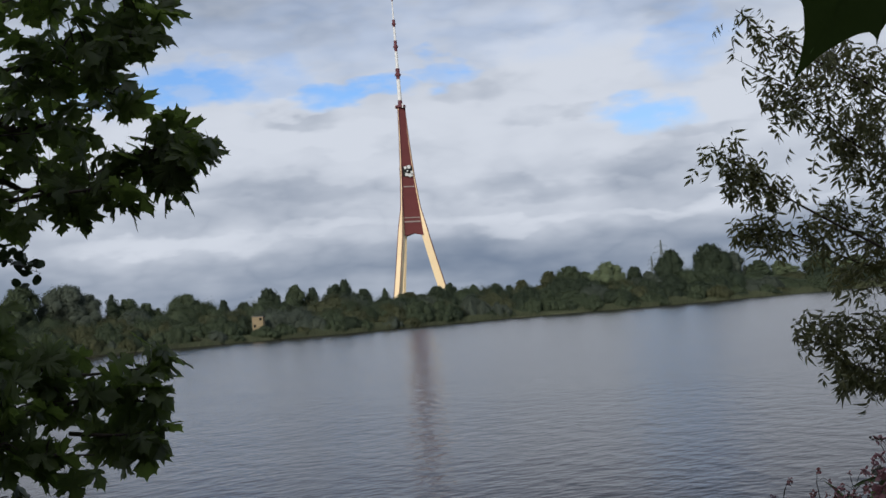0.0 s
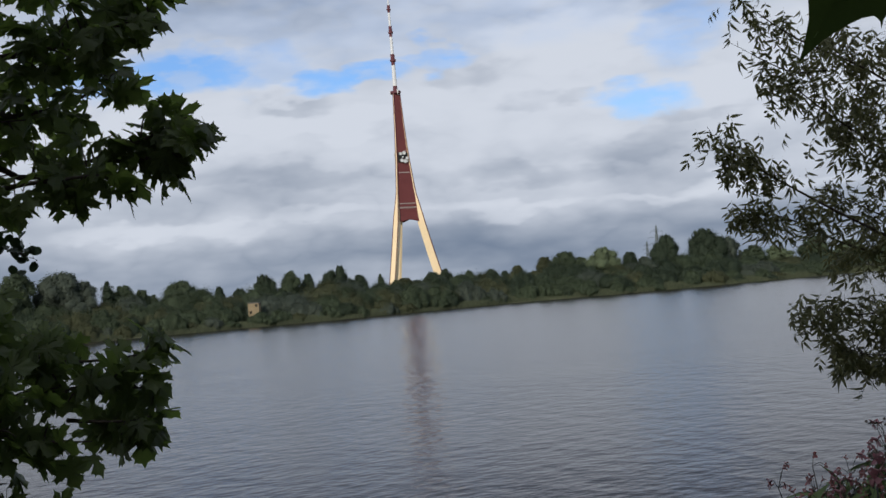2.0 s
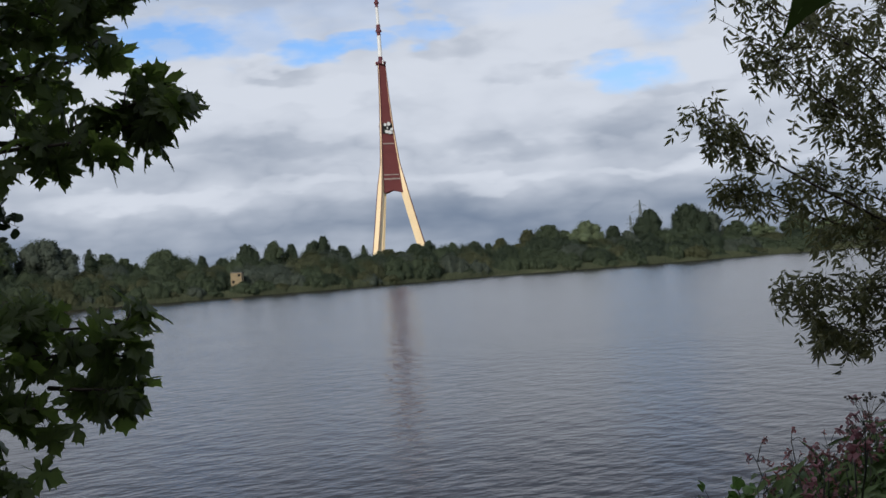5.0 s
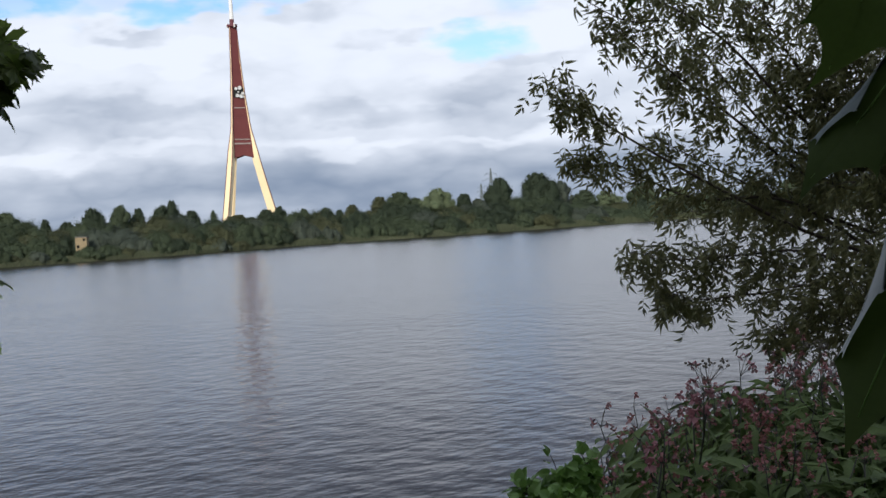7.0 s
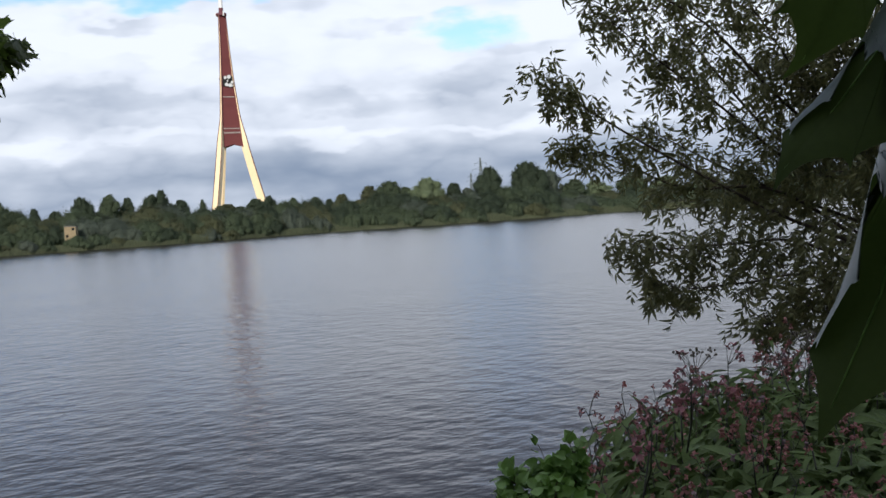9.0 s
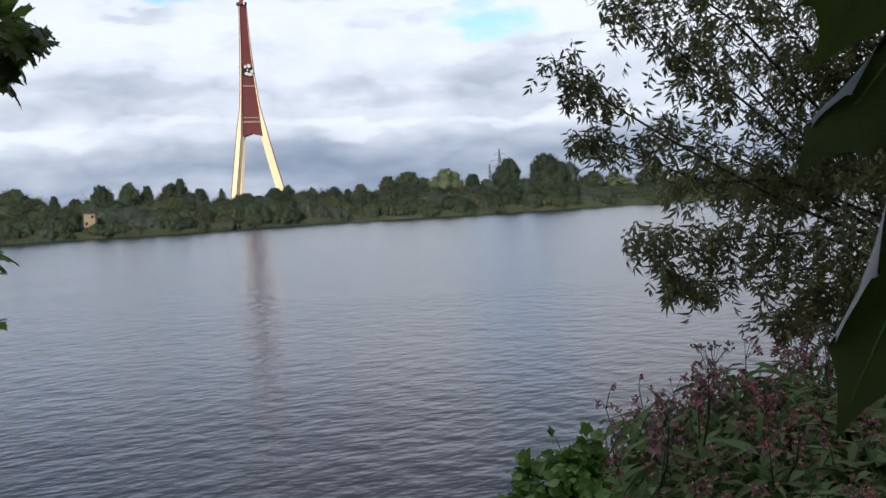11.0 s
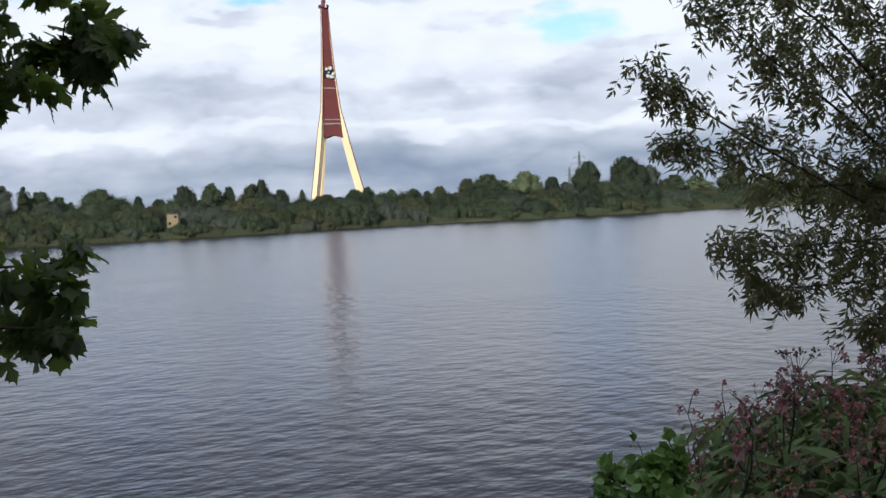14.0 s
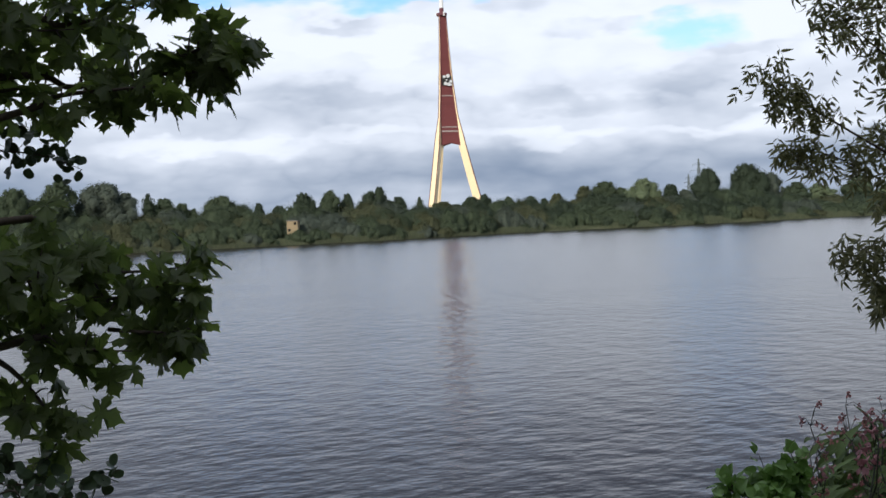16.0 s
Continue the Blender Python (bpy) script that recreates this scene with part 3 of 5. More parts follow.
# kind: shape, crown width, bottom, top, lobes, clumps each, clump size
TREE_KINDS = {"round": ("round", 6.5, 0.3, 10.0, 60, 12000, 0.135), "broad": ("round", 10.0, 0.2, 11.0, 90, 20000, 0.145),
              "spire": ("spire", 3.6, 0.4, 10.0, 40, 6500, 0.115), "scrub": ("dome", 7.5, -0.6, 3.2, 60, 8000, 0.125), "thicket": ("dome", 13.0, -0.6, 6.2, 110, 20000, 0.14), "weep": ("weep", 8.0, 0.2, 9.0, 70, 14000, 0.13)}
MESHES = {}


def tree_mesh(kind, var, mat_i):
    key = (kind, var, mat_i)
    if key not in MESHES:
        shape, wide, low, high, lobes, per, size = TREE_KINDS[kind]
        v, f, soft = crown_arrays(hash_of(kind) + var * 17, wide, low, high, lobes, per, size, shape)
        crown = mesh_of("crown", v, f, M_FAR[mat_i], True)
        crown.normals_split_custom_set_from_vertices(soft)
        MESHES[key] = (crown, trunk_geo(var + 3, high * 0.8, 0.22 if kind not in ("scrub", "thicket") else 0.07).mesh("trunk", M_BARK, True), wide, high)
    return MESHES[key]


def hash_of(s):
    return sum(ord(c) * (i + 3) for i, c in enumerate(s))


FOLIAGE = ["dark green", "mid green", "silvery grey-green", "light green", "yellowing green"]
KINDWORD = {"round": "round-crowned deciduous tree", "broad": "broad spreading tree", "spire": "slim pointed tree", "weep": "domed weeping willow tree", "scrub": "dense shoreline shrub", "thicket": "dense rounded thicket"}


def far_tree(kind, mat_i, x, y, wide, high, var, seed, group="trees on the far bank"):
    crown, trunk, w0, h0 = tree_mesh(kind, var, mat_i)
    rng = random.Random(seed)
    z = ground_z(x, y)
    m = Matrix.Translation((x, y, z)) @ Matrix.Rotation(radians(rng.uniform(-5, 5)), 4, "Y") @ Matrix.Rotation(rng.uniform(0, 6.28), 4, "Z") @ Matrix.Diagonal((wide / w0, wide / w0 * rng.uniform(0.85, 1.1), high / h0, 1))
    scrub = kind in ("scrub", "thicket")
    t = thing("shrub" if scrub else "tree", f"{FOLIAGE[mat_i]} {KINDWORD[kind]} on the river bank", "shrub" if scrub else "tree", m, group.replace("trees", "shrubs") if scrub else group)
    piece("trunk", trunk, t)
    piece("crown", crown, t)
    return t


def by_bearing(az, back):
    """A place on the far bank at a bearing in degrees, so many metres behind the water's edge."""
    x = 0.0
    for _ in range(12):
        y = shore_y(x) + back
        x = y * math.tan(radians(az))
    return x, y


# bearing, top above the water, crown width, kind, foliage
TREE_LINE = [(-17.8, 12.5, 9.0, "broad", 1), (-15.9, 13.7, 7.5, "round", 1), (-14.4, 12.9, 11.5, "broad", 2), (-13.3, 11.0, 7.5, "round", 2), (-12.4, 10.8, 4.4, "spire", 0), (-11.9, 9.9, 6.4, "round", 1),
             (-11.2, 8.9, 5.2, "broad", 1), (-10.6, 7.8, 4.2, "spire", 1), (-9.5, 9.9, 8.4, "broad", 1), (-8.7, 7.9, 6.5, "broad", 1), (-8.0, 8.4, 3.6, "round", 0), (-7.1, 7.6, 5.2, "broad", 0), (-6.1, 10.0, 6.0, "broad", 0),
             (-5.0, 10.3, 6.0, "round", 1), (-4.2, 9.6, 4.4, "round", 0), (-3.5, 10.0, 5.6, "broad", 0), (-2.9, 10.8, 5.4, "round", 0), (-2.2, 8.7, 5.4, "round", 0), (-1.2, 8.5, 3.4, "spire", 1), (-0.4, 7.3, 8.4, "round", 4),
             (0.9, 8.0, 7.0, "broad", 0), (1.5, 8.6, 5.2, "round", 0), (2.4, 8.0, 5.2, "round", 1), (3.3, 8.0, 4.6, "round", 1), (3.9, 7.3, 4.2, "round", 0), (4.5, 8.2, 5.2, "round", 4), (5.6, 9.7, 6.8, "round", 4),
             (6.5, 10.4, 8.0, "broad", 1), (7.3, 9.0, 5.5, "round", 1), (8.1, 10.6, 8.0, "weep", 3), (9.2, 9.2, 6.2, "round", 0), (9.9, 8.0, 5.6, "round", 2), (10.75, 12.4, 7.8, "broad", 0), (12.3, 13.4, 9.4, "broad", 0),
             (13.2, 11.2, 5.6, "weep", 2), (14.2, 8.7, 7.0, "round", 1), (15.1, 8.2, 7.5, "round", 3), (16.6, 9.8, 8.6, "broad", 1), (18.0, 8.4, 8.4, "round", 3), (19.6, 9.0, 9.0, "broad", 4), (21.2, 8.6, 8.0, "round", 3),
             (22.8, 9.5, 9.0, "broad", 1), (24.6, 9.0, 8.0, "round", 0), (26.4, 9.4, 9.0, "broad", 1), (28.4, 9.0, 8.0, "round", 1)]


def build_far_bank():
    rng = random.Random(4)
    for i, (az, top, wide, kind, mi) in enumerate(TREE_LINE):
        x, y = by_bearing(az, rng.uniform(16, 23))
        far_tree(kind, mi, x, y, wide * (1.02 if -9 < az < 4.5 else 1.2), 4.0 + (top - 4.0) * 1.06 - ground_z(x, y), i % 3, i)
    # lower trees and scrub in front, closing the belt down to the water
    i = 100
    az = -18.6
    while az < 29:
        for back, lo, hi, wlo, whi in ((15.5, 4.2, 6.2, 10.0, 16.0), (11.5, 3.4, 5.0, 9.0, 14.0), (6.2, 2.6, 4.2, 7.0, 11.0), (2.6, 1.7, 2.9, 4.5, 7.0), (0.9, 1.0, 1.9, 3.0, 5.0)):
            a = az + rng.uniform(-0.4, 0.4)
            if -7.9 < a < -5.6 and 4 < back < 7:
                continue
            x, y = by_bearing(a, back + rng.uniform(-0.8, 1.0))
            h = rng.uniform(lo, hi) * (0.9 if -8.4 < a < -5.1 and back < 7 else 1.0) * (0.75 if a > 13 else 1)
            far_tree("thicket" if back > 7 else "scrub", rng.choice([0, 1, 1, 1, 1, 1, 2, 4]) if back < 4 else rng.choice([1, 1, 1, 0, 4, 2, 4] if a < 4 else [0, 0, 0, 1] if 9.6 < a < 13.4 else [1, 4, 0, 4, 2, 1, 1]), x, y, rng.uniform(wlo, whi), h, i % 4, i)
            i += 1
        az += rng.uniform(0.85, 1.15)
    # rear fringe so that the belt stays closed
    az = -19
    while az < 29:
        x, y = by_bearing(az, rng.uniform(26, 45))
        far_tree(rng.choice(["round", "broad", "round"]), rng.choice([0, 1, 1]), x, y, rng.uniform(7, 10), rng.uniform(4.4, 5.6), i % 3, i)
        i += 1
        az += rng.uniform(2.2, 2.8)
    # reeds and grass at the water's edge
    r = np.random.default_rng(5)
    n = 42000
    az = r.uniform(-20, 29, n)
    V, F = [], []
    for k in range(n):
        back = r.uniform(0.0, 4.6)
        x = (278 + back) * math.tan(math.radians(az[k])) / (1 - 0.50 * math.tan(math.radians(az[k])))
        y = shore_y(x) + back - 1.6
        z = ground_z(x, y)
        h = r.uniform(0.4, 1.3) * (0.75 + 0.9 * noise.noise((x * 0.08, 2, 0)))
        dy, l = r.uniform(-.1, .1), r.uniform(-.35, .35)
        V += [(x - 0.09, y, z - 0.2), (x + 0.09, y, z - 0.2), (x + l * h, y + dy, max(z, 0) + h)]
        F.append((3 * k, 3 * k + 1, 3 * k + 2))
    ob = new("reeds", mesh_of("reeds", V, F, M_REED))
    tagged(ob, "green and straw-coloured reeds along the water's edge", "reeds", kind="stuff")


build_far_bank()


def build_hut():
    x, y = by_bearing(-6.6, 3.6)
    z = ground_z(x, y)
    hut = thing("hut", "small pale yellow wooden hut among shoreline bushes", "hut", Matrix.Translation((x, y, z)) @ Matrix.Rotation(radians(-6), 4, "Z") @ Matrix.Diagonal((1.12, 1.12, 1.04, 1)))
    W, D, H, z0 = 1.9, 1.6, 2.4, 1.1
    for (cx, cy, sx, sy) in ((0, D / 2, W, 0.1), (-W / 2 + 0.05, 0, 0.1, D - 0.1), (W / 2 - 0.05, 0, 0.1, D - 0.1)):
        g = Geo()
        g.box((sx, sy, H), Matrix.Translation((cx, cy, z0 + H / 2)))
        piece("wall", g.mesh("wall", M_PLASTER), hut)
    # front wall with two openings
    g = Geo()
    xs, zs = [-W / 2, -0.75, -0.3, 0.3, 0.75, W / 2], [0, 0.5, 1.0, 1.75, 2.2, H]
    vs = [(x, y, z0 + z) for y in (-D / 2 - 0.05, -D / 2 + 0.05) for z in zs for x in xs]
    fs = []
    for i in range(5):
        for j in range(5):
            q = (j * 6 + i, j * 6 + i + 1, j * 6 + i + 7, j * 6 + i + 6)
            if (i, j) in ((1, 1), (3, 3)):
                fs += [(q[k], q[(k + 1) % 4], q[(k + 1) % 4] + 36, q[k] + 36) for k in range(4)]
            else:
                fs += [q, tuple(k + 36 for k in reversed(q))]
    fs += [(i, i + 1, i + 37, i + 36) for i in list(range(5)) + list(range(30, 35))] + [(i, i + 6, i + 42, i + 36) for i in (0, 6, 12, 18, 24, 5, 11, 17, 23, 29)]
    g.add(vs, fs)
    piece("wall", g.mesh("wall", M_PLASTER), hut)
    # near-black sheet behind the openings, painted as the shade indoors
    g = Geo()
    g.box((W - 0.25, 0.05, H - 0.1), Matrix.Translation((0, -D / 2 + 0.35, z0 + H / 2)))
    piece("dark_interior", g.mesh("dark_interior", M_DARK), hut)
    g = Geo()
    g.box((W + 0.2, D + 0.2, 0.12), Matrix.Translation((0, 0, z0 + H + 0.08)) @ Matrix.Rotation(radians(4), 4, "Y"))
    piece("roof", g.mesh("roof", M_ROOF), hut, label="grey felt roof")
    for cx in (-0.8, 0.8):
        for cy in (-0.6, 0.6):
            g = Geo()
            g.tube([(cx, cy, -0.3), (cx, cy, z0)], [0.09, 0.09], 6)
            piece("stilt", g.mesh("stilt", M_BARK), hut)


build_hut()


def build_pylon(az, dist, high, seed):
    x, y = dist * math.sin(radians(az)), dist * math.cos(radians(az))
    py = thing("electricity_pylon", "grey steel lattice electricity pylon behind the trees", "pylon", Matrix.Translation((x, y, ground_z(x, y))) @ Matrix.Rotation(radians(seed * 20), 4, "Z"), "power line pylons")

    def half(z):
        return float(np.interp(z, [0, high * 0.6, high], [high * 0.10, high * 0.028, 0.25]))
    lv = list(np.linspace(0, high, 13))
    for sx in (-1, 1):
        for sy in (-1, 1):
            g = Geo()
            g.tube([(sx * half(z), sy * half(z), z) for z in lv], [0.3] * 13, 4)
            piece("corner_post", g.mesh("corner_post", M_STEEL), py)
    for a, b in zip(lv[:-1:2], lv[2::2]):
        for k in range(4):
            c = ((-1, -1), (1, -1), (1, 1), (-1, 1))
            p, q = c[k], c[(k + 1) % 4]
            for s, e in ((p, q), (q, p)):
                g = Geo()
                g.tube([(s[0] * half(a), s[1] * half(a), a), (e[0] * half(b), e[1] * half(b), b)], [0.18, 0.18], 3)
                piece("brace", g.mesh("brace", M_STEEL), py)
    for z, l in ((high * 0.64, high * 0.16), (high * 0.76, high * 0.20), (high * 0.88, high * 0.14)):
        for s in (-1, 1):
            g = Geo()
            g.tube([(0, 0, z), (s * l, 0, z)], [0.2, 0.12], 4)
            g.tube([(0, 0, z + high * 0.05), (s * l, 0, z)], [0.15, 0.12], 4)
            g.tube([(s * l, 0, z), (s * l, 0, z - high * 0.04)], [0.15, 0.15], 4)
            piece("arm", g.mesh("arm", M_STEEL), py)


build_pylon(10.37, 1300, 46.5, 1)
build_pylon(9.94, 1450, 36.0, 2)

# ---- near leaves and branches ----
MAPLE_HALF = [(.03, 0), (.14, -.09), (.24, -.16), (.34, -.13), (.52, -.22), (.42, -.06), (.46, .03), (.21, .09), (.40, .10), (.50, .05), (.58, .12), (.84, .20), (.71, .29), (.74, .41), (.58, .37), (.46, .42), (.19, .33), (.17, .50), (.30, .58), (.43, .62), (.31, .69), (.31, .82), (.18, .82)]


def maple_leaf_mesh(name, mat, seed, curl=1.0):
    rng = random.Random(seed)
    pts = [(x, y) for x, y in MAPLE_HALF] + [(0, 1.06)] + [(-x, y) for x, y in reversed(MAPLE_HALF)]
    ring = []
    for i, a in enumerate(pts):
        # the rim is drawn in between the points of the lobes
        b = pts[(i + 1) % len(pts)]
        ring += [a, ((a[0] + b[0]) * 0.5 * 0.93, 0.22 + ((a[1] + b[1]) * 0.5 - 0.22) * 0.93)]
    vs = [(0, 0.22, 0)]
    c1, c2, tw = rng.uniform(0.1, 0.6) * curl, rng.uniform(0.05, 0.5) * curl, rng.uniform(-0.4, 0.4) * curl
    for x, y in ring:
        x2, y2 = x * rng.uniform(0.96, 1.05), y * rng.uniform(0.97, 1.04)
        z = -c1 * abs(x2) ** 1.5 - c2 * max(0, y2 - 0.25) ** 1.6 + tw * x2 * y2 + rng.uniform(-0.03, 0.03)
        vs.append((x2, y2, z))
    n = len(ring)
    fs = [(0, i + 1, i + 2) for i in range(n - 1)] + [(0, n, 1)]
    # stalk
    vs += [(-0.012, 0.0, 0), (0.012, 0.0, 0), (0.006, -0.45, 0.10), (-0.006, -0.45, 0.10)]
    fs.append((n + 1, n + 2, n + 3, n + 4))
    return mesh_of(name, vs, fs, mat, True)


def lance(x0, y0, ang, length, wide, sag, lift=0.0):
    """One folded, sagging leaflet as verts and faces, in the leaf's plane."""
    ca, sa = math.cos(ang), math.sin(ang)
    vs = []
    for t, w in ((0, 0.05), (0.3, 0.9), (0.62, 0.8), (1.0, 0.0)):
        for s in (-1, 0, 1):
            px, py = s * w * wide / 2, t * length
            vs.append((x0 + px * ca + py * sa, y0 - px * sa + py * ca, lift + abs(s) * w * wide * 0.22 - sag * t * t * length))
    fs = []
    for i in range(3):
        for s in (0, 1):
            a = i * 3 + s
            fs.append((a, a + 1, a + 4, a + 3))
    return vs, fs


def elder_leaf_mesh(name, mat, seed):
    """A compound leaf of five drooping leaflets."""
    rng = random.Random(seed)
    g = Geo()
    g.add([(-0.012, -0.35, 0), (0.012, -0.35, 0), (0.012, 1.25, -0.12), (-0.012, 1.25, -0.12)], [(0, 1, 2, 3)])
    for y, a in ((0.1, 1.1), (0.3, -1.0), (0.9, 0.7), (1.1, -0.6), (1.25, 0.05)):
        g.add(*lance(0, y, a + rng.uniform(-.3, .3), rng.uniform(0.85, 1.2), rng.uniform(0.28, 0.40), rng.uniform(0.5, 1.3), -0.1 * y))
    return g.mesh(name, mat, True)


def heart_leaf_mesh(name, mat, seed):
    """A pointed heart-shaped leaf with three soft lobes."""
    rng = random.Random(seed)
    half = [(0.05, 0.0), (0.24, -0.09), (0.40, 0.04), (0.46, 0.24), (0.43, 0.44), (0.35, 0.62), (0.22, 0.82), (0.09, 0.97)]
    ring = half + [(0, 1.05)] + [(-x, y) for x, y in reversed(half)]
    c = rng.uniform(0.1, 0.5)
    vs = [(0, 0.3, 0.0)] + [(x, y, abs(x) * 0.35 - c * max(0, y - 0.2) ** 2 + rng.uniform(-.03, .03)) for x, y in ring]
    k = len(ring)
    fs = [(0, i + 1, i + 2) for i in range(k - 1)] + [(0, k, 1)]
    vs += [(-.012, 0, 0), (.012, 0, 0), (0, -0.4, 0.05)]
    fs.append((k + 1, k + 2, k + 3))
    return mesh_of(name, vs, fs, mat, True)


def round_leaf_mesh(name, mat, seed):
    rng = random.Random(seed)
    ring = []
    for k in range(12):
        a = 2 * math.pi * k / 12
        r = 0.46 * rng.uniform(0.94, 1.06)
        ring.append((math.sin(a) * r * 0.86, 0.5 - math.cos(a) * r * 1.05, 0))
    vs = [(0, 0.5, -0.05)] + [(x, y, abs(x) * rng.uniform(0.05, 0.3)) for x, y, _ in ring] + [(-.012, .06, 0), (.012, .06, 0), (0, -0.3, 0.05)]
    fs = [(0, i + 1, (i + 1) % 12 + 1) for i in range(12)] + [(13, 14, 15)]
    return mesh_of(name, vs, fs, mat, True)


MAPLE_LEAVES = [maple_leaf_mesh("leaf", M_MAPLE, s) for s in range(7)]
ELDER_LEAVES = [elder_leaf_mesh("leaf", M_ASH, s) for s in range(6)]
ROUND_LEAVES = [round_leaf_mesh("leaf", M_ROUND, s) for s in range(4)]


def leafy(parent, leaves, mass_mat, sprays, size, seed, face, hang, singles=290, radius=0.02, twig_r=0.0025, jitter=0.35, spread=1.0, more=1.0, airy=False):
    """Grow branches along the sprays and hang leaves on side twigs. sprays: points, half width at foot and tip, leaf count.
    face: the way the blades turn on the whole; hang: how much the tips point down."""
    rng = random.Random(seed)
    twigs, mass = Geo(), Geo()
    made = []
    for pts, w0, w1, count in sprays:
        line = curve(pts, 24)
        g = Geo()
        L = sum((b - a).length for a, b in zip(line[:-1], line[1:]))
        r0 = radius * min(1.0, 0.4 + L / 3)
        g.tube(line, [r0 * (1 - 0.88 * i / 24) for i in range(25)], 6)
        piece("branch", g.mesh("branch", M_TWIG, True), parent)
        k = 0
        count = int(count * more)
        while k < count:
            # a side twig bearing a few leaves
            s = rng.uniform(0.12, 1.0) ** 0.8
            i = min(23, int(s * 24))
            p = line[i].lerp(line[i + 1], s * 24 - i) if s < 1 else line[24]
            along = (line[i + 1] - line[i]).normalized()
            wide = (w0 + (w1 - w0) * s) * spread
            if airy and rng.random() > 0.15 + (wide / (max(w0, w1) * spread)) ** 1.2:
                continue
            off = Vector((rng.gauss(0, 1), rng.gauss(0, 1) * 0.8, rng.gauss(0, 1)))
            off -= along * off.dot(along) * 0.6
            off = off.normalized() * wide * rng.uniform(0.15, 1.0) + along * wide * rng.uniform(-0.2, 0.45)
            end = p + off
            twigs.tube([p, p + off * 0.55 + Vector((0, 0, 0.08 * wide)), end], [twig_r * 1.3, twig_r, twig_r * 0.5], 3, False)
            for j in range(min(count - k, rng.choice((2, 3, 3, 4)))):
                q = p + off * rng.uniform(0.55, 1.0) + Vector((rng.gauss(0, jitter), rng.gauss(0, jitter), rng.gauss(0, jitter))) * size
                tip = (off.normalized() * 0.7 + along * 0.35 + Vector((rng.gauss(0, .5), rng.gauss(0, .5), rng.gauss(0, .4) - hang)))
                nor = Vector(face) + Vector((rng.gauss(0, .5), rng.gauss(0, .5), rng.gauss(0, .5)))
                made.append((q, frame_of(tip, nor, size * rng.uniform(0.75, 1.2), q), rng.randrange(len(leaves))))
                k += 1
    made.sort(key=lambda r: r[0].length)
    for q, m, li in made[:singles]:
        piece("leaf", leaves[li], parent, m)
    for q, m, li in made[singles:]:
        me = leaves[li]
        mass.add([m @ v.co for v in me.vertices], [tuple(p.vertices) for p in me.polygons])
    piece("twig_work", twigs.mesh("twig_work", M_TWIG), parent, kind="stuff")
    if mass.v:
        piece("leaf_mass", mass.mesh("leaf_mass", mass_mat, True), parent, kind="stuff")


def add_shade_crown(parent, centre, size, seed, mat, lobes=70, per=90, leaf=0.09):
    """Leaf clumps on lobes round a centre, out of sight above, added for shade."""
    rng = np.random.default_rng(seed)
    P, O = [], []
    for i in range(lobes):
        d = rng.normal(size=3)
        d /= np.linalg.norm(d)
        c = np.array(centre) + d * np.array(size) * rng.uniform(0.2, 1.0)
        q = rng.normal(size=(per, 3))
        q /= np.linalg.norm(q, axis=1)[:, None]
        P.append(c + q * rng.uniform(0.3, 0.9, (per, 1)))
        O.append(q)
    v, f = leaf_cards(np.concatenate(P), np.concatenate(O), leaf, rng)
    piece("upper_crown", mesh_of("upper_crown", v.tolist(), f.tolist(), mat), parent, kind="stuff")


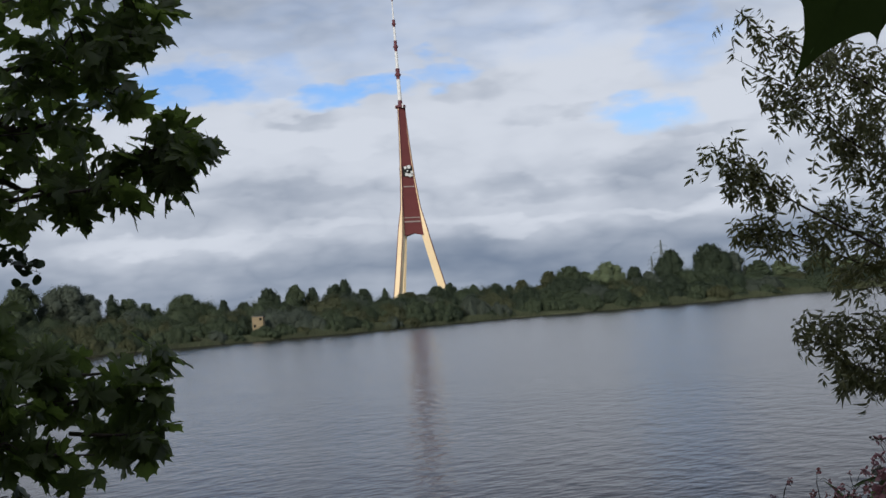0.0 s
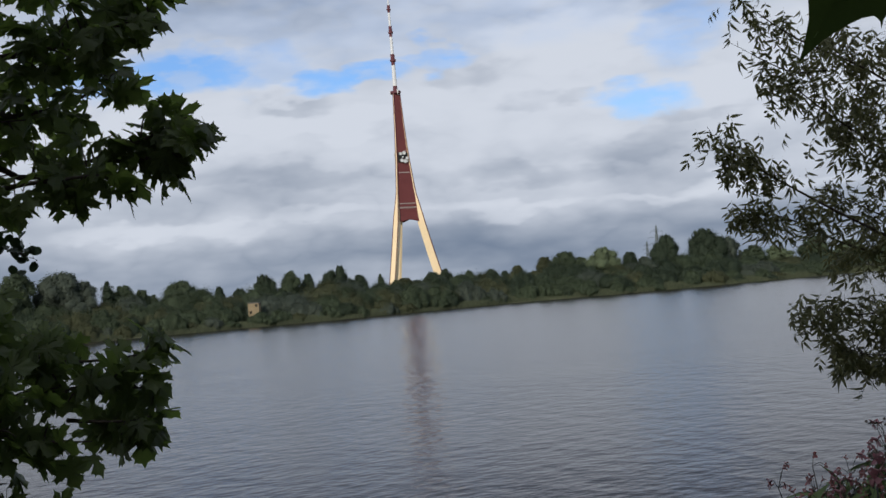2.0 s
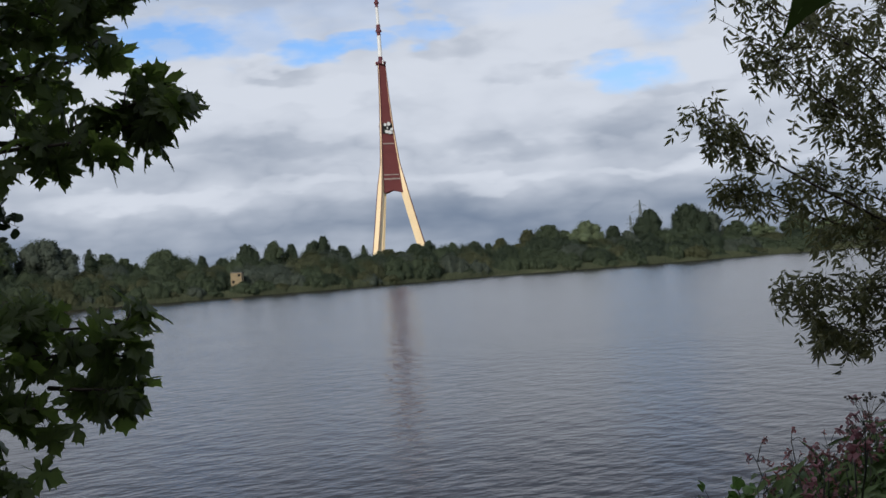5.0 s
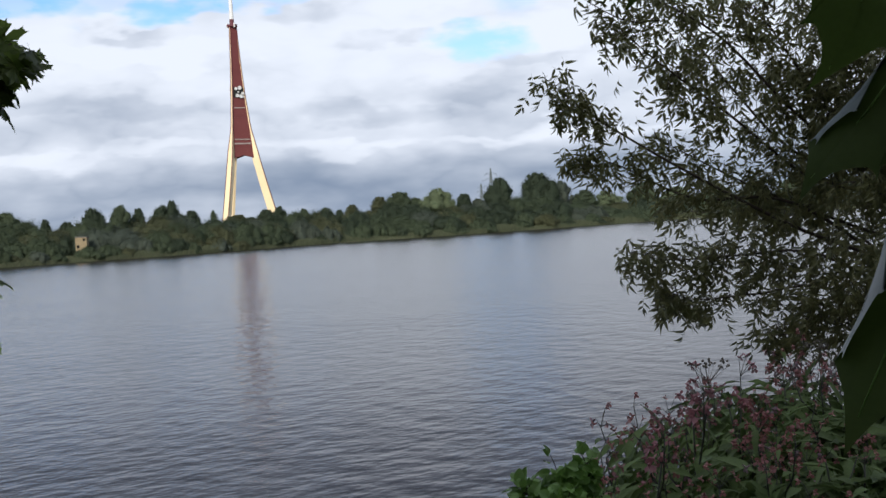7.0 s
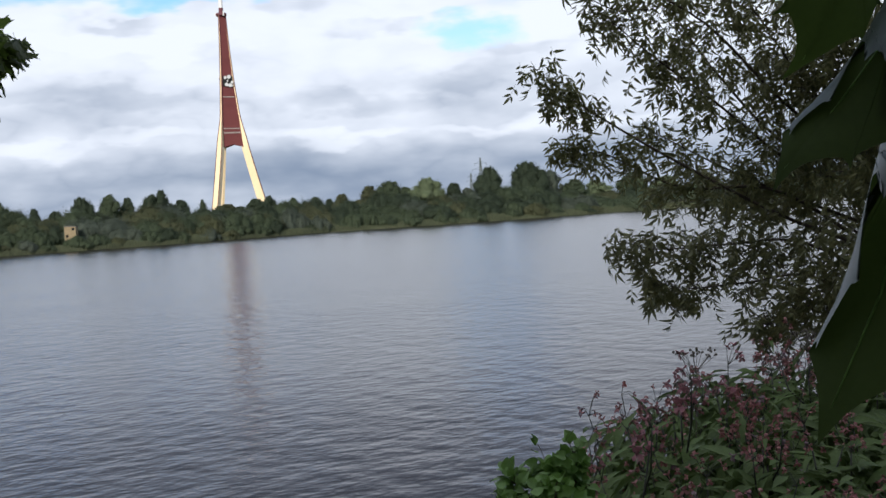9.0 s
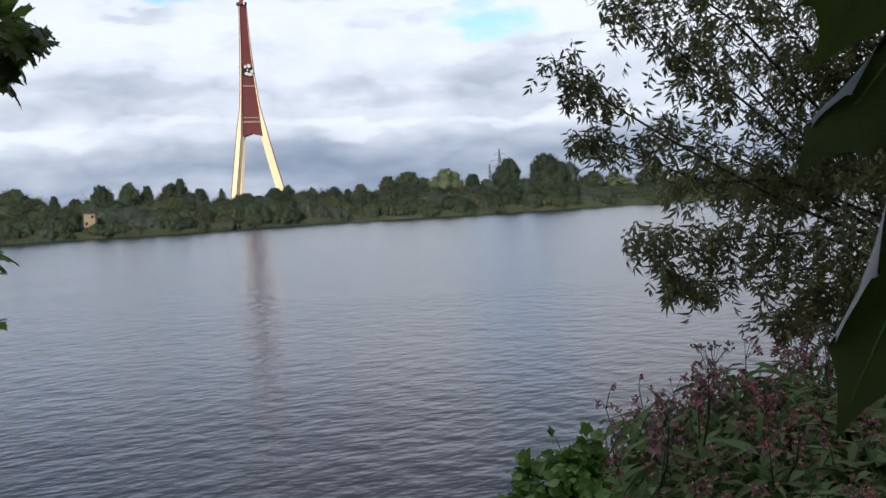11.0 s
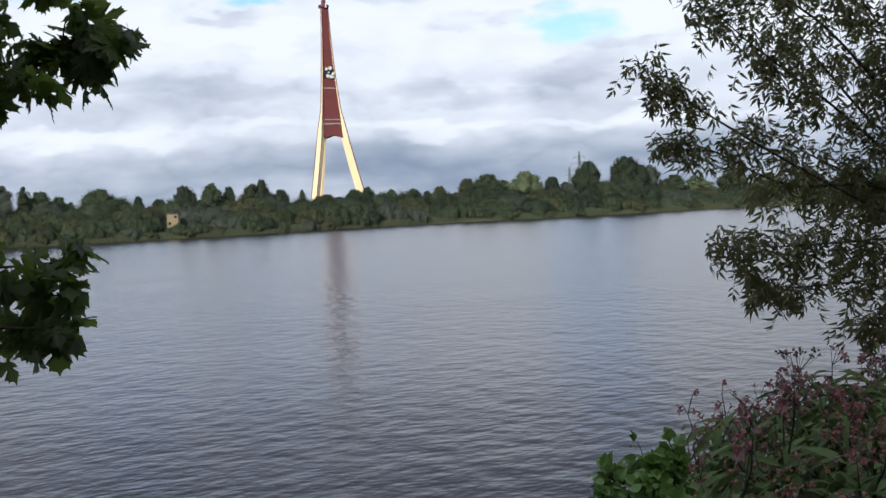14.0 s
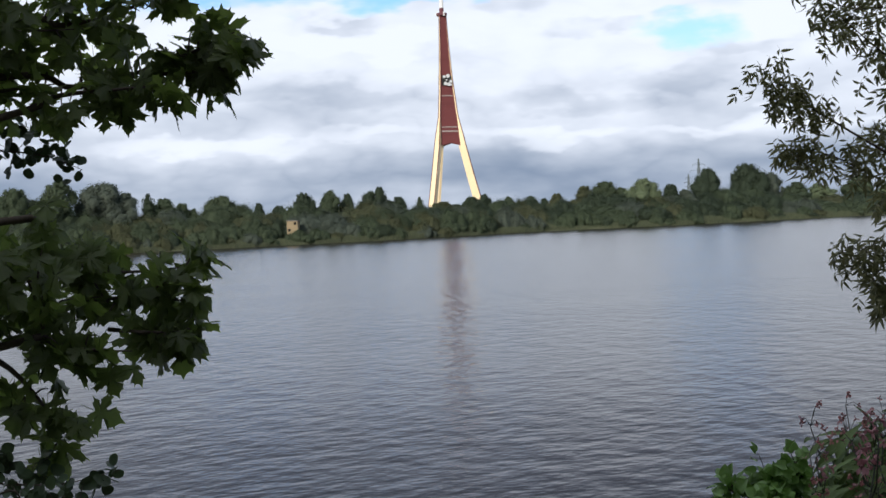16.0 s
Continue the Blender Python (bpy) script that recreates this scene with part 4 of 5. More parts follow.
# the maple whose boughs reach over the water
MX, MY = -3.6, 3.0
maple = thing("maple_tree", "maple with dark green pointed lobed leaves over the water", "tree")
g = Geo()
g.tube(curve([(MX, MY, ground_z(MX, MY) - 0.3), (MX + 0.1, MY, 3.0), (MX, MY + 0.1, 5.5), (MX + 0.2, MY, 9.0)], 12), [0.24 - 0.012 * i for i in range(13)], 10)
piece("trunk", g.mesh("trunk", M_BARK, True), maple)
MAPLE_SPRAYS = [
    ([(MX, MY, 3.9), (-1.43, 3.71, 4.43), (-1.04, 3.84, 4.43), (-0.76, 3.79, 4.49), (-0.59, 3.81, 4.56)], 0.20, 0.10, 88),
    ([(MX, MY, 4.2), (-1.41, 3.78, 4.72), (-1.03, 3.89, 4.79), (-0.81, 3.83, 4.82), (-0.65, 3.85, 4.89)], 0.22, 0.10, 92),
    ([(MX, MY, 4.1), (-1.46, 3.89, 4.61), (-1.12, 4.00, 4.63), (-0.95, 4.04, 4.67), (-0.82, 4.05, 4.75)], 0.20, 0.08, 60),
    ([(MX, MY, 3.8), (-1.38, 3.63, 4.30), (-1.10, 3.72, 4.39), (-0.91, 3.67, 4.40), (-0.75, 3.70, 4.41)], 0.12, 0.06, 40),
    ([(-0.82, 3.79, 4.45), (-0.69, 3.76, 4.45), (-0.57, 3.78, 4.48)], 0.10, 0.07, 26),
    ([(MX, MY, 4.6), (-1.30, 3.75, 5.01), (-1.00, 3.84, 5.03), (-0.73, 3.81, 4.97)], 0.24, 0.12, 80),
    ([(MX, MY, 4.3), (-1.49, 3.67, 4.56), (-1.25, 3.76, 4.58), (-1.04, 3.82, 4.59)], 0.18, 0.12, 30),
    ([(MX, MY, 4.0), (-1.51, 3.68, 4.39), (-1.26, 3.77, 4.42), (-1.10, 3.82, 4.44)], 0.14, 0.10, 22),
    ([(MX, MY, 3.3), (-1.30, 3.35, 3.81), (-1.03, 3.45, 3.83), (-0.86, 3.49, 3.85), (-0.69, 3.53, 3.83)], 0.14, 0.06, 58),
    ([(MX, MY, 3.5), (-1.29, 3.36, 4.03), (-1.07, 3.44, 4.00), (-0.91, 3.48, 3.92), (-0.67, 3.54, 3.92)], 0.07, 0.045, 34),
    ([(-0.90, 3.48, 3.77), (-0.78, 3.45, 3.76), (-0.69, 3.47, 3.76)], 0.09, 0.06, 26),
    ([(MX, MY, 3.2), (-1.27, 3.25, 3.72), (-1.03, 3.34, 3.76), (-0.92, 3.37, 3.73), (-0.82, 3.39, 3.72)], 0.10, 0.05, 30),
    ([(MX, MY, 3.6), (-1.30, 3.14, 3.96), (-1.12, 3.21, 3.94), (-0.96, 3.26, 3.89)], 0.16, 0.10, 40),
    ([(MX, MY, 3.4), (-1.35, 3.22, 3.77), (-1.15, 3.30, 3.73), (-1.04, 3.32, 3.62), (-0.99, 3.32, 3.52)], 0.12, 0.05, 40),
    ([(MX, MY, 4.3), (-1.45, 3.50, 4.72), (-1.22, 3.60, 4.86), (-1.02, 3.66, 4.93)], 0.20, 0.13, 46),
    ([(MX, MY, 4.1), (-1.50, 3.50, 4.50), (-1.30, 3.60, 4.62), (-1.15, 3.64, 4.68)], 0.18, 0.13, 34),
]
MAPLE_SPRAYS = [([p if p[0] == MX else (p[0], p[1], p[2] - 0.018) for p in line], *rest) for line, *rest in MAPLE_SPRAYS]
leafy(maple, MAPLE_LEAVES, M_MAPLE_I, MAPLE_SPRAYS, 0.072, 12, (0.1, -0.6, 0.75), 0.6, radius=0.014, spread=0.9, more=1.08)
# unseen clumps above the maple, there to shade the boughs
add_shade_crown(maple, (-3.4, 1.6, 8.2), (3.2, 3.0, 2.2), 3, M_MAPLE_I, 12)

# the box elder at the water's edge
EX, EY, EZ = (3.43, 6.53, 3.47)
elder = thing("box_elder_tree", "box elder with drooping narrow leaflets leaning over the water", "tree")
g = Geo()
g.tube(curve([(EX + 0.5, EY + 0.2, 0.3), (EX + 0.2, EY + 0.1, EZ - 1.2), (EX, EY, EZ), (EX + 0.15, EY, EZ + 1.4), (EX + 0.4, EY + 0.2, EZ + 3.2)], 14), [0.13 - 0.006 * i for i in range(15)], 9)
piece("trunk", g.mesh("trunk", M_BARK, True), elder)


def fork(dz):
    """A point on the trunk, dz above its middle."""
    return (EX + 0.05 * max(0, dz), EY, EZ + dz)


ELDER_SPRAYS = [
    ([fork(0.10), (2.81, 6.63, 3.82), (2.22, 6.64, 4.15), (1.86, 6.74, 4.40), (1.69, 6.77, 4.53), (1.52, 6.80, 4.69)], 0.27, 0.05, 155),
    ([fork(0.50), (2.87, 6.60, 4.08), (2.43, 6.66, 4.45), (2.08, 6.64, 4.72), (1.82, 6.69, 4.98)], 0.34, 0.10, 185),
    ([fork(-0.10), (2.81, 6.51, 3.71), (2.41, 6.57, 3.73), (2.06, 6.58, 3.73), (1.87, 6.64, 3.78)], 0.30, 0.07, 190),
    ([fork(-0.30), (2.81, 6.40, 3.54), (2.44, 6.44, 3.54), (2.18, 6.53, 3.52), (1.98, 6.60, 3.61)], 0.26, 0.07, 175),
    ([fork(-0.50), (2.76, 6.30, 3.40), (2.54, 6.27, 3.35), (2.37, 6.34, 3.34)], 0.25, 0.12, 145),
    ([fork(0.70), (3.07, 6.62, 4.19), (2.81, 6.60, 4.63), (2.50, 6.66, 5.14)], 0.50, 0.32, 390),
    ([fork(0.90), (3.18, 6.45, 4.34), (3.08, 6.45, 4.85), (2.95, 6.44, 5.30)], 0.46, 0.32, 370),
    ([fork(0.00), (2.76, 6.65, 3.97), (2.25, 6.73, 4.03), (1.85, 6.75, 4.23), (1.63, 6.80, 4.27)], 0.22, 0.07, 135),
    ([fork(0.60), (2.90, 6.80, 4.20), (2.54, 6.92, 4.62), (2.35, 6.96, 4.93), (2.18, 6.97, 5.20)], 0.38, 0.2, 160),
    ([fork(0.30), (3.26, 6.31, 3.96), (3.37, 6.23, 4.45), (3.32, 6.21, 4.86)], 0.4, 0.3, 220),
    ([fork(-0.05), (3.10, 6.94, 3.87), (2.69, 7.11, 3.92), (2.26, 7.26, 3.98)], 0.26, 0.12, 130),
    ([fork(0.40), (2.79, 6.52, 4.37), (2.35, 6.54, 4.84), (1.94, 6.63, 5.11), (1.66, 6.66, 5.35)], 0.3, 0.06, 105),
    ([(2.09, 6.62, 4.93), (1.91, 6.67, 4.95), (1.64, 6.71, 5.12)], 0.08, 0.03, 26),
    ([fork(-0.60), (3.13, 6.11, 3.34), (3.03, 6.04, 3.27), (2.90, 6.11, 3.28)], 0.25, 0.15, 80),
    ([fork(0.20), (2.85, 6.72, 3.94), (2.54, 6.84, 4.11), (2.30, 6.92, 4.26), (2.13, 6.97, 4.37)], 0.22, 0.09, 120),
    ([fork(0.05), (3.15, 6.13, 3.59), (2.97, 6.11, 3.68), (2.81, 6.19, 3.73)], 0.22, 0.14, 75),
    ([fork(-0.25), (3.12, 6.13, 3.45), (2.94, 6.11, 3.49), (2.75, 6.20, 3.56)], 0.22, 0.14, 70),
    ([fork(0.25), (3.18, 6.23, 3.77), (3.03, 6.20, 3.97), (2.90, 6.26, 4.09)], 0.26, 0.16, 110),
    ([fork(0.80), (3.15, 6.40, 4.30), (3.00, 6.30, 4.60), (2.85, 6.20, 4.90)], 0.42, 0.34, 260),
    ([fork(0.60), (3.10, 6.50, 4.20), (2.90, 6.50, 4.42), (2.72, 6.50, 4.58)], 0.32, 0.22, 140),
    ([fork(-0.20), (3.20, 6.20, 3.55), (3.05, 6.10, 3.60), (2.95, 6.10, 3.72)], 0.26, 0.2, 110),
    ([fork(-0.45), (3.08, 6.02, 3.34), (2.95, 6.09, 3.37), (2.74, 6.19, 3.41)], 0.22, 0.12, 65),
]
ELDER_SPRAYS = [([q if q[1] == EY else (q[0] + 0.03, q[1], q[2] - 0.01) for q in line], *rest) for line, *rest in ELDER_SPRAYS]
leafy(elder, ELDER_LEAVES, M_ASH_I, ELDER_SPRAYS, 0.040, 23, (0.0, -0.5, 0.6), 2.1, radius=0.011, twig_r=0.0016, spread=0.93, more=1.48, jitter=1.0, airy=True)
# unseen clumps above the elder, there to shade it
add_shade_crown(elder, (EX + 1.2, EY + 0.5, 8.8), (1.7, 1.5, 1.3), 5, M_ASH_I, 16, 80, 0.07)


# a young alder beside the maple, with small round leaves
AX, AY = -2.3, 3.2
alder = thing("alder_sapling", "young alder with small rounded dark leaves on thin twigs", "tree")
g = Geo()
g.tube(curve([(AX, AY, ground_z(AX, AY) - 0.2), (AX, AY, 3.0), (AX + 0.1, AY, 4.6), (AX - 0.3, AY, 5.6)], 10), [0.035 - 0.0028 * i for i in range(11)], 8)
piece("trunk", g.mesh("trunk", M_BARK, True), alder)
leafy(alder, ROUND_LEAVES, M_ROUND, [
    ([(AX, AY, 2.6), (-1.22, 3.12, 3.41), (-1.08, 3.17, 3.42), (-0.96, 3.21, 3.41), (-0.83, 3.25, 3.43)], 0.05, 0.012, 36),
    ([(AX, AY, 2.6), (-1.26, 3.21, 3.42), (-1.14, 3.26, 3.44), (-1.03, 3.30, 3.44)], 0.07, 0.05, 34),
    ([(AX, AY, 2.5), (-1.16, 3.02, 3.36), (-1.00, 3.09, 3.39), (-0.89, 3.12, 3.39)], 0.06, 0.04, 30),
    ([(AX, AY, 3.7), (-1.48, 3.92, 4.24), (-1.31, 3.98, 4.25), (-1.19, 4.02, 4.23), (-1.10, 4.05, 4.19)], 0.09, 0.03, 54),
    ([(AX, AY, 3.9), (-1.48, 3.92, 4.33), (-1.32, 3.97, 4.34), (-1.21, 4.01, 4.30)], 0.09, 0.05, 40),
], 0.032, 31, (0.1, -0.8, 0.4), 0.3, radius=0.005, twig_r=0.001, more=1.5)


# ---- the flowering bank ----
def blade_mesh(name, mat, seed, sag):
    g = Geo()
    g.add(*lance(0, 0.12, 0, 1.0, 0.27, sag))
    g.add([(-0.012, 0, 0), (0.012, 0, 0), (0.012, 0.14, 0), (-0.012, 0.14, 0)], [(0, 1, 2, 3)])
    return g.mesh(name, mat, True)


def flower_mesh(name, mat, seed):
    """A hooded flower: a pouch, two lower lips and a hood."""
    rng = random.Random(seed)
    g = Geo()
    g.tube([(0, -0.5, 0.1), (0, -0.2, 0.05), (0, 0.2, 0), (0, 0.5, 0.05)], [0.04, 0.15, 0.22, 0.15], 6)
    for s in (-1, 1):
        a, c = rng.uniform(0.8, 1.15), rng.uniform(-0.15, 0.15)
        g.add([(s * 0.06, 0.35, -0.1), (s * 0.45 * a, 0.45, -0.12 + c), (s * 0.75 * a, 0.68, -0.38), (s * 0.62 * a, 0.88, -0.72 + c), (s * 0.28, 0.85, -0.78), (s * 0.04, 0.6, -0.42)], [(0, 1, 2, 5), (2, 3, 4, 5)])
    g.add([(-0.3, 0.38, 0.1), (-0.52, 0.55, 0.4), (-0.3, 0.72, 0.72), (0, 0.62, 0.84), (0.3, 0.72, 0.72), (0.52, 0.55, 0.4), (0.3, 0.38, 0.1), (0, 0.3, 0.4)], [(0, 7, 2, 1), (7, 3, 2), (7, 4, 3), (7, 6, 5, 4)])
    return g.mesh(name, mat, True)


BLADES = [blade_mesh("leaf", M_BALSAM, s, 0.15 + 0.22 * s) for s in range(4)]
FLOWERS = [flower_mesh("flower", M_PINK, k) for k in range(9)] + [flower_mesh("flower", M_PALE, 9)]


def balsam(height, seed, bloom, flowers=None, bud=1.0):
    """One Himalayan balsam plant at the origin."""
    rng = random.Random(seed)
    plant = thing("balsam_plant", "tall bank plant with dusky pink hooded flowers and narrow leaves", "plant", group="flowering plants on the bank")
    line = curve([(0, 0, -0.08), (rng.uniform(-.04, .04), rng.uniform(-.04, .04), height * 0.5), (rng.uniform(-.12, .12), rng.uniform(-.12, .12), height * 0.93)], 10)
    g = Geo()
    g.tube(line, [0.010 - 0.0007 * i for i in range(11)], 6)
    piece("stem", g.mesh("stem", M_STEM, True), plant, label="reddish fleshy stem")
    tips = [line[-1]]
    for k in range(rng.choice((2, 3, 4))):
        s = line[rng.choice((6, 7, 8, 9))]
        a = rng.uniform(0, 6.28)
        e = s + Vector((math.cos(a) * 0.14, math.sin(a) * 0.14, rng.uniform(0.12, 0.24)))
        g = Geo()
        g.tube([s, s.lerp(e, 0.5) + Vector((math.cos(a) * 0.03, math.sin(a) * 0.03, -0.02)), e], [0.004, 0.0035, 0.002], 5)
        piece("side_stem", g.mesh("side_stem", M_STEM, True), plant)
        tips.append(e)
    for i in range(2, 11):
        a0 = rng.uniform(0, 6.28)
        for k in range(4):
            a = a0 + k * 1.571 + rng.uniform(-.3, .3)
            d = Vector((math.cos(a), math.sin(a), rng.uniform(-0.35, 0.45)))
            p = line[i] + Vector((0, 0, rng.uniform(-.09, .07)))
            piece("leaf", rng.choice(BLADES), plant, frame_of(d, (0, 0, 1), rng.uniform(0.09, 0.155) * (1.1 - 0.035 * i), p))
    for t in tips:
        g = Geo()
        ends = []
        for k in range(bloom if t is tips[0] else max(2, bloom // 2)):
            a = rng.uniform(0, 6.28)
            e = t + Vector((math.cos(a) * rng.uniform(.02, .07), math.sin(a) * rng.uniform(.02, .07), rng.uniform(-0.01, 0.09)))
            g.tube([t, t.lerp(e, 0.6) + Vector((0, 0, 0.012)), e], [0.0016, 0.0012, 0.001], 3, False)
            ends.append(e)
        piece("flower_stalk", g.mesh("flower_stalk", M_STEM), plant)
        for e in ends:
            piece("flower", rng.choice(flowers or FLOWERS), plant, frame_of((rng.gauss(0, 1), rng.gauss(0, 1), rng.uniform(-.8, .2)), (0, 0, 1), rng.uniform(0.0125, 0.0205) * bud, e))
    return plant


BALSAMS = [balsam(1.6, 60 + s, (13, 7, 11, 5, 9)[s]) for s in range(5)]


def plant_balsam(top, k, rng):
    """Stand a balsam so that its flower head comes to the given point."""
    x, y, z = top
    gz = ground_z(x, y)
    h = max(0.55, z - gz)
    src = BALSAMS[k % len(BALSAMS)]
    s = h / 1.62
    m = Matrix.Translation((x, y, gz)) @ Matrix.Rotation(rng.uniform(0, 6.28), 4, "Z") @ Matrix.Diagonal((1 / (0.6 + 0.4 / s) if s > 1 else s ** 0.5, 1 / (0.6 + 0.4 / s) if s > 1 else s ** 0.5, s, 1))
    if k < len(BALSAMS):
        src.matrix_basis = m
    else:
        ob = copy_thing(src, Matrix.Identity(4))
        ob.matrix_basis = m


# a rough line of the bank's plants, from the open water up to the elder: bearing, elevation, distance
def bank_rows():
    rng = random.Random(8)
    k = 0
    for dist, dy, n in ((6.3, 0.0, 16), (5.8, -0.9, 17), (5.2, -2.3, 17), (4.7, -4.0, 16), (4.2, -6.2, 14), (3.8, -8.4, 12)):
        for i in range(n):
            az = BANK_LEFT + (29.0 - BANK_LEFT) * (i + rng.uniform(0.0, 1.0)) / n
            el = float(np.interp(az, [BANK_LEFT, 12.5, 15.5, 17.8, 20.0, 23.0, 29.0], BANK_TOP)) + dy + rng.uniform(-0.9, 0.35)
            if az < 14.5 and dist > 5.4:
                continue
            a, e = radians(az), radians(el)
            top = (dist * math.sin(a) * math.cos(e), dist * math.cos(a) * math.cos(e), 4 + dist * math.sin(e))
            plant_balsam(top, k, rng)
            k += 1


BANK_LEFT = 9.6
BANK_TOP = [-11.1, -9.4, -7.65, -6.75, -5.85, -5.5, -6.3]
bank_rows()
rngb = random.Random(77)
# the tall ones in full flower that stand clear of the rest
MAUVE = [flower_mesh("flower", M_MAUVE, k) for k in range(4)]
BALSAMS = [balsam(1.6, 80 + s, 9, MAUVE, 1.35) for s in range(2)]
plant_balsam((1.47, 4.74, 3.38), 0, rngb)
plant_balsam((1.55, 4.76, 3.36), 1, rngb)
for top in ((1.88, 4.91, 3.35), (1.28, 4.67, 3.23)):
    plant_balsam(top, 10, rngb)

# bright broad-leaved growth at the foot of the bank
hop = thing("hop_plant", "bright green broad-leaved climbing growth on the bank", "plant")
HOP_LEAVES = [heart_leaf_mesh("leaf", M_HOP, s + 40) for s in range(4)]
HX, HY, HZ = (0.99, 4.28, 3.04)
HG = (HX, HY, ground_z(HX, HY) - 0.05)
leafy(hop, HOP_LEAVES, M_HOP, [
    ([HG, (HX, HY, HZ - 0.3), (1.03, 4.28, 3.04), (1.04, 4.30, 3.18)], 0.10, 0.06, 70),
    ([HG, (HX - 0.25, HY, HZ - 0.4), (0.70, 4.16, 2.94), (0.68, 4.18, 3.04)], 0.09, 0.05, 60),
    ([HG, (HX - 0.1, HY, HZ - 0.3), (0.85, 4.30, 3.02), (0.86, 4.32, 3.12)], 0.11, 0.06, 70),
    ([HG, (HX - 0.05, HY, HZ - 0.3), (0.96, 4.28, 3.03), (0.95, 4.30, 3.15)], 0.11, 0.06, 80),
    ([HG, (HX, HY, HZ - 0.3), (0.94, 4.17, 2.98), (0.95, 4.19, 3.10)], 0.12, 0.06, 80),
    ([HG, (HX - 0.15, HY, HZ - 0.35), (0.79, 4.21, 2.96), (0.78, 4.23, 3.05)], 0.11, 0.05, 70),
    ([HG, (HX - 0.2, HY, HZ - 0.4), (0.74, 4.10, 2.88), (0.72, 4.12, 2.96)], 0.10, 0.05, 60),
    ([HG, (HX + 0.05, HY, HZ - 0.3), (1.00, 4.05, 2.94), (1.02, 4.08, 3.05)], 0.13, 0.06, 80),
    ([HG, (HX - 0.05, HY - 0.1, HZ - 0.4), (0.86, 4.00, 2.84), (0.85, 4.02, 2.95)], 0.13, 0.06, 80),
], 0.036, 41, (0.1, -0.7, 0.7), 0.5, radius=0.006, twig_r=0.0015, more=3.0)


def umbel(top, seed):
    rng = random.Random(seed)
    x, y, z = top
    gz = ground_z(x, y)
    u = thing("umbel_plant", "dry grey-brown umbel seed head on a thin stem", "plant", Matrix.Translation((x, y, gz)), "dry umbel plants")
    h = z - gz
    line = curve([(0, 0, -0.05), (rng.uniform(-.05, .05), 0, h * 0.5), (0, 0, h * 0.93)], 8)
    g = Geo()
    g.tube(line, [0.005 - 0.0003 * i for i in range(9)], 5)
    piece("stem", g.mesh("stem", M_DRY), u)
    for base, r in ((line[-1], 0.09), (line[6], 0.06), (line[7], 0.05)):
        g = Geo()
        c = base if base is line[-1] else base + Vector((rng.uniform(-.12, .12), rng.uniform(-.1, .1), 0.09))
        if base is not line[-1]:
            g.tube([base, c], [0.002, 0.0015], 4)
        for k in range(14):
            a = rng.uniform(0, 6.28)
            rr = r * rng.uniform(0.25, 1)
            e = c + Vector((math.cos(a) * rr, math.sin(a) * rr, h * 0.02 + 0.05 * rng.uniform(0.6, 1)))
            g.tube([c, e], [0.0012, 0.0008], 3, False)
            for j in range(3):
                g.ball(e + Vector((rng.gauss(0, .007), rng.gauss(0, .007), rng.gauss(0, .004))), rng.uniform(0.004, 0.007), 4)
        piece("seed_head", g.mesh("seed_head", M_DRY), u)


umbel((1.83, 5.36, 3.39), 1)
umbel((2.44, 5.66, 3.39), 2)
umbel((2.58, 5.60, 3.35), 3)
umbel((2.75, 5.74, 3.37), 4)


def grass():
    rng = random.Random(12)
    V, F = [], []
    for k in range(2600):
        x, y = rng.uniform(0.3, 5.2), rng.uniform(1.6, 8.5)
        if y > bank_edge(x) - 0.1 or x < y * 0.17:
            continue
        z = ground_z(x, y)
        h = rng.uniform(0.35, 1.0)
        a = rng.uniform(0, 6.28)
        lx, ly = math.cos(a) * h * 0.35, math.sin(a) * h * 0.35
        o = len(V)
        px, py = -math.sin(a) * 0.006, math.cos(a) * 0.006
        V += [(x - px, y - py, z - 0.03), (x + px, y + py, z - 0.03), (x + px + lx * 0.4, y + py + ly * 0.4, z + h * 0.65), (x - px + lx * 0.4, y - py + ly * 0.4, z + h * 0.65), (x + lx, y + ly, z + h)]
        F += [(o, o + 1, o + 2, o + 3), (o + 3, o + 2, o + 4)]
    tagged(new("grass", mesh_of("grass", V, F, M_GRASS)), "rank green grass under the bank plants", "grass", kind="stuff")


grass()


def undergrowth():
    """The tangle of leaves below the flower heads."""
    rng = random.Random(15)
    mass = Geo()
    for k in range(15000):
        az, d = radians(rng.uniform(BANK_LEFT - 0.2, 30)), rng.uniform(3.6, 6.4)
        x, y = d * math.sin(az), d * math.cos(az)
        top = float(np.interp(math.degrees(az), [BANK_LEFT, 12.5, 15.5, 17.8, 20.0, 23.0, 29.0], BANK_TOP)) + float(np.interp(d, [3.6, 4.2, 4.7, 5.2, 5.8, 6.3], [-9.5, -6.2, -4.0, -2.3, -0.9, 0.0]))
        gz = ground_z(x, y)
        zt = 4 + d * math.sin(radians(top - 1.6))
        if zt < gz + 0.2 or (math.degrees(az) < 14.5 and d > 5.4):
            continue
        z = gz + (zt - gz) * rng.uniform(0.15, 1.0) ** 0.6
        m = frame_of((rng.gauss(0, 1), rng.gauss(0, 1), rng.uniform(-0.9, 0.3)), (rng.gauss(0, .3), -0.3 + rng.gauss(0, .3), 1), rng.uniform(0.11, 0.19), (x, y, z))
        me = BLADES[k % 4]
        mass.add([m @ v.co for v in me.vertices], [tuple(p.vertices) for p in me.polygons])
    tagged(new("undergrowth", mass.mesh("undergrowth", M_BALSAM_I, True)), "tangled green leaves beneath the flowering bank plants", "undergrowth", kind="stuff")


undergrowth()


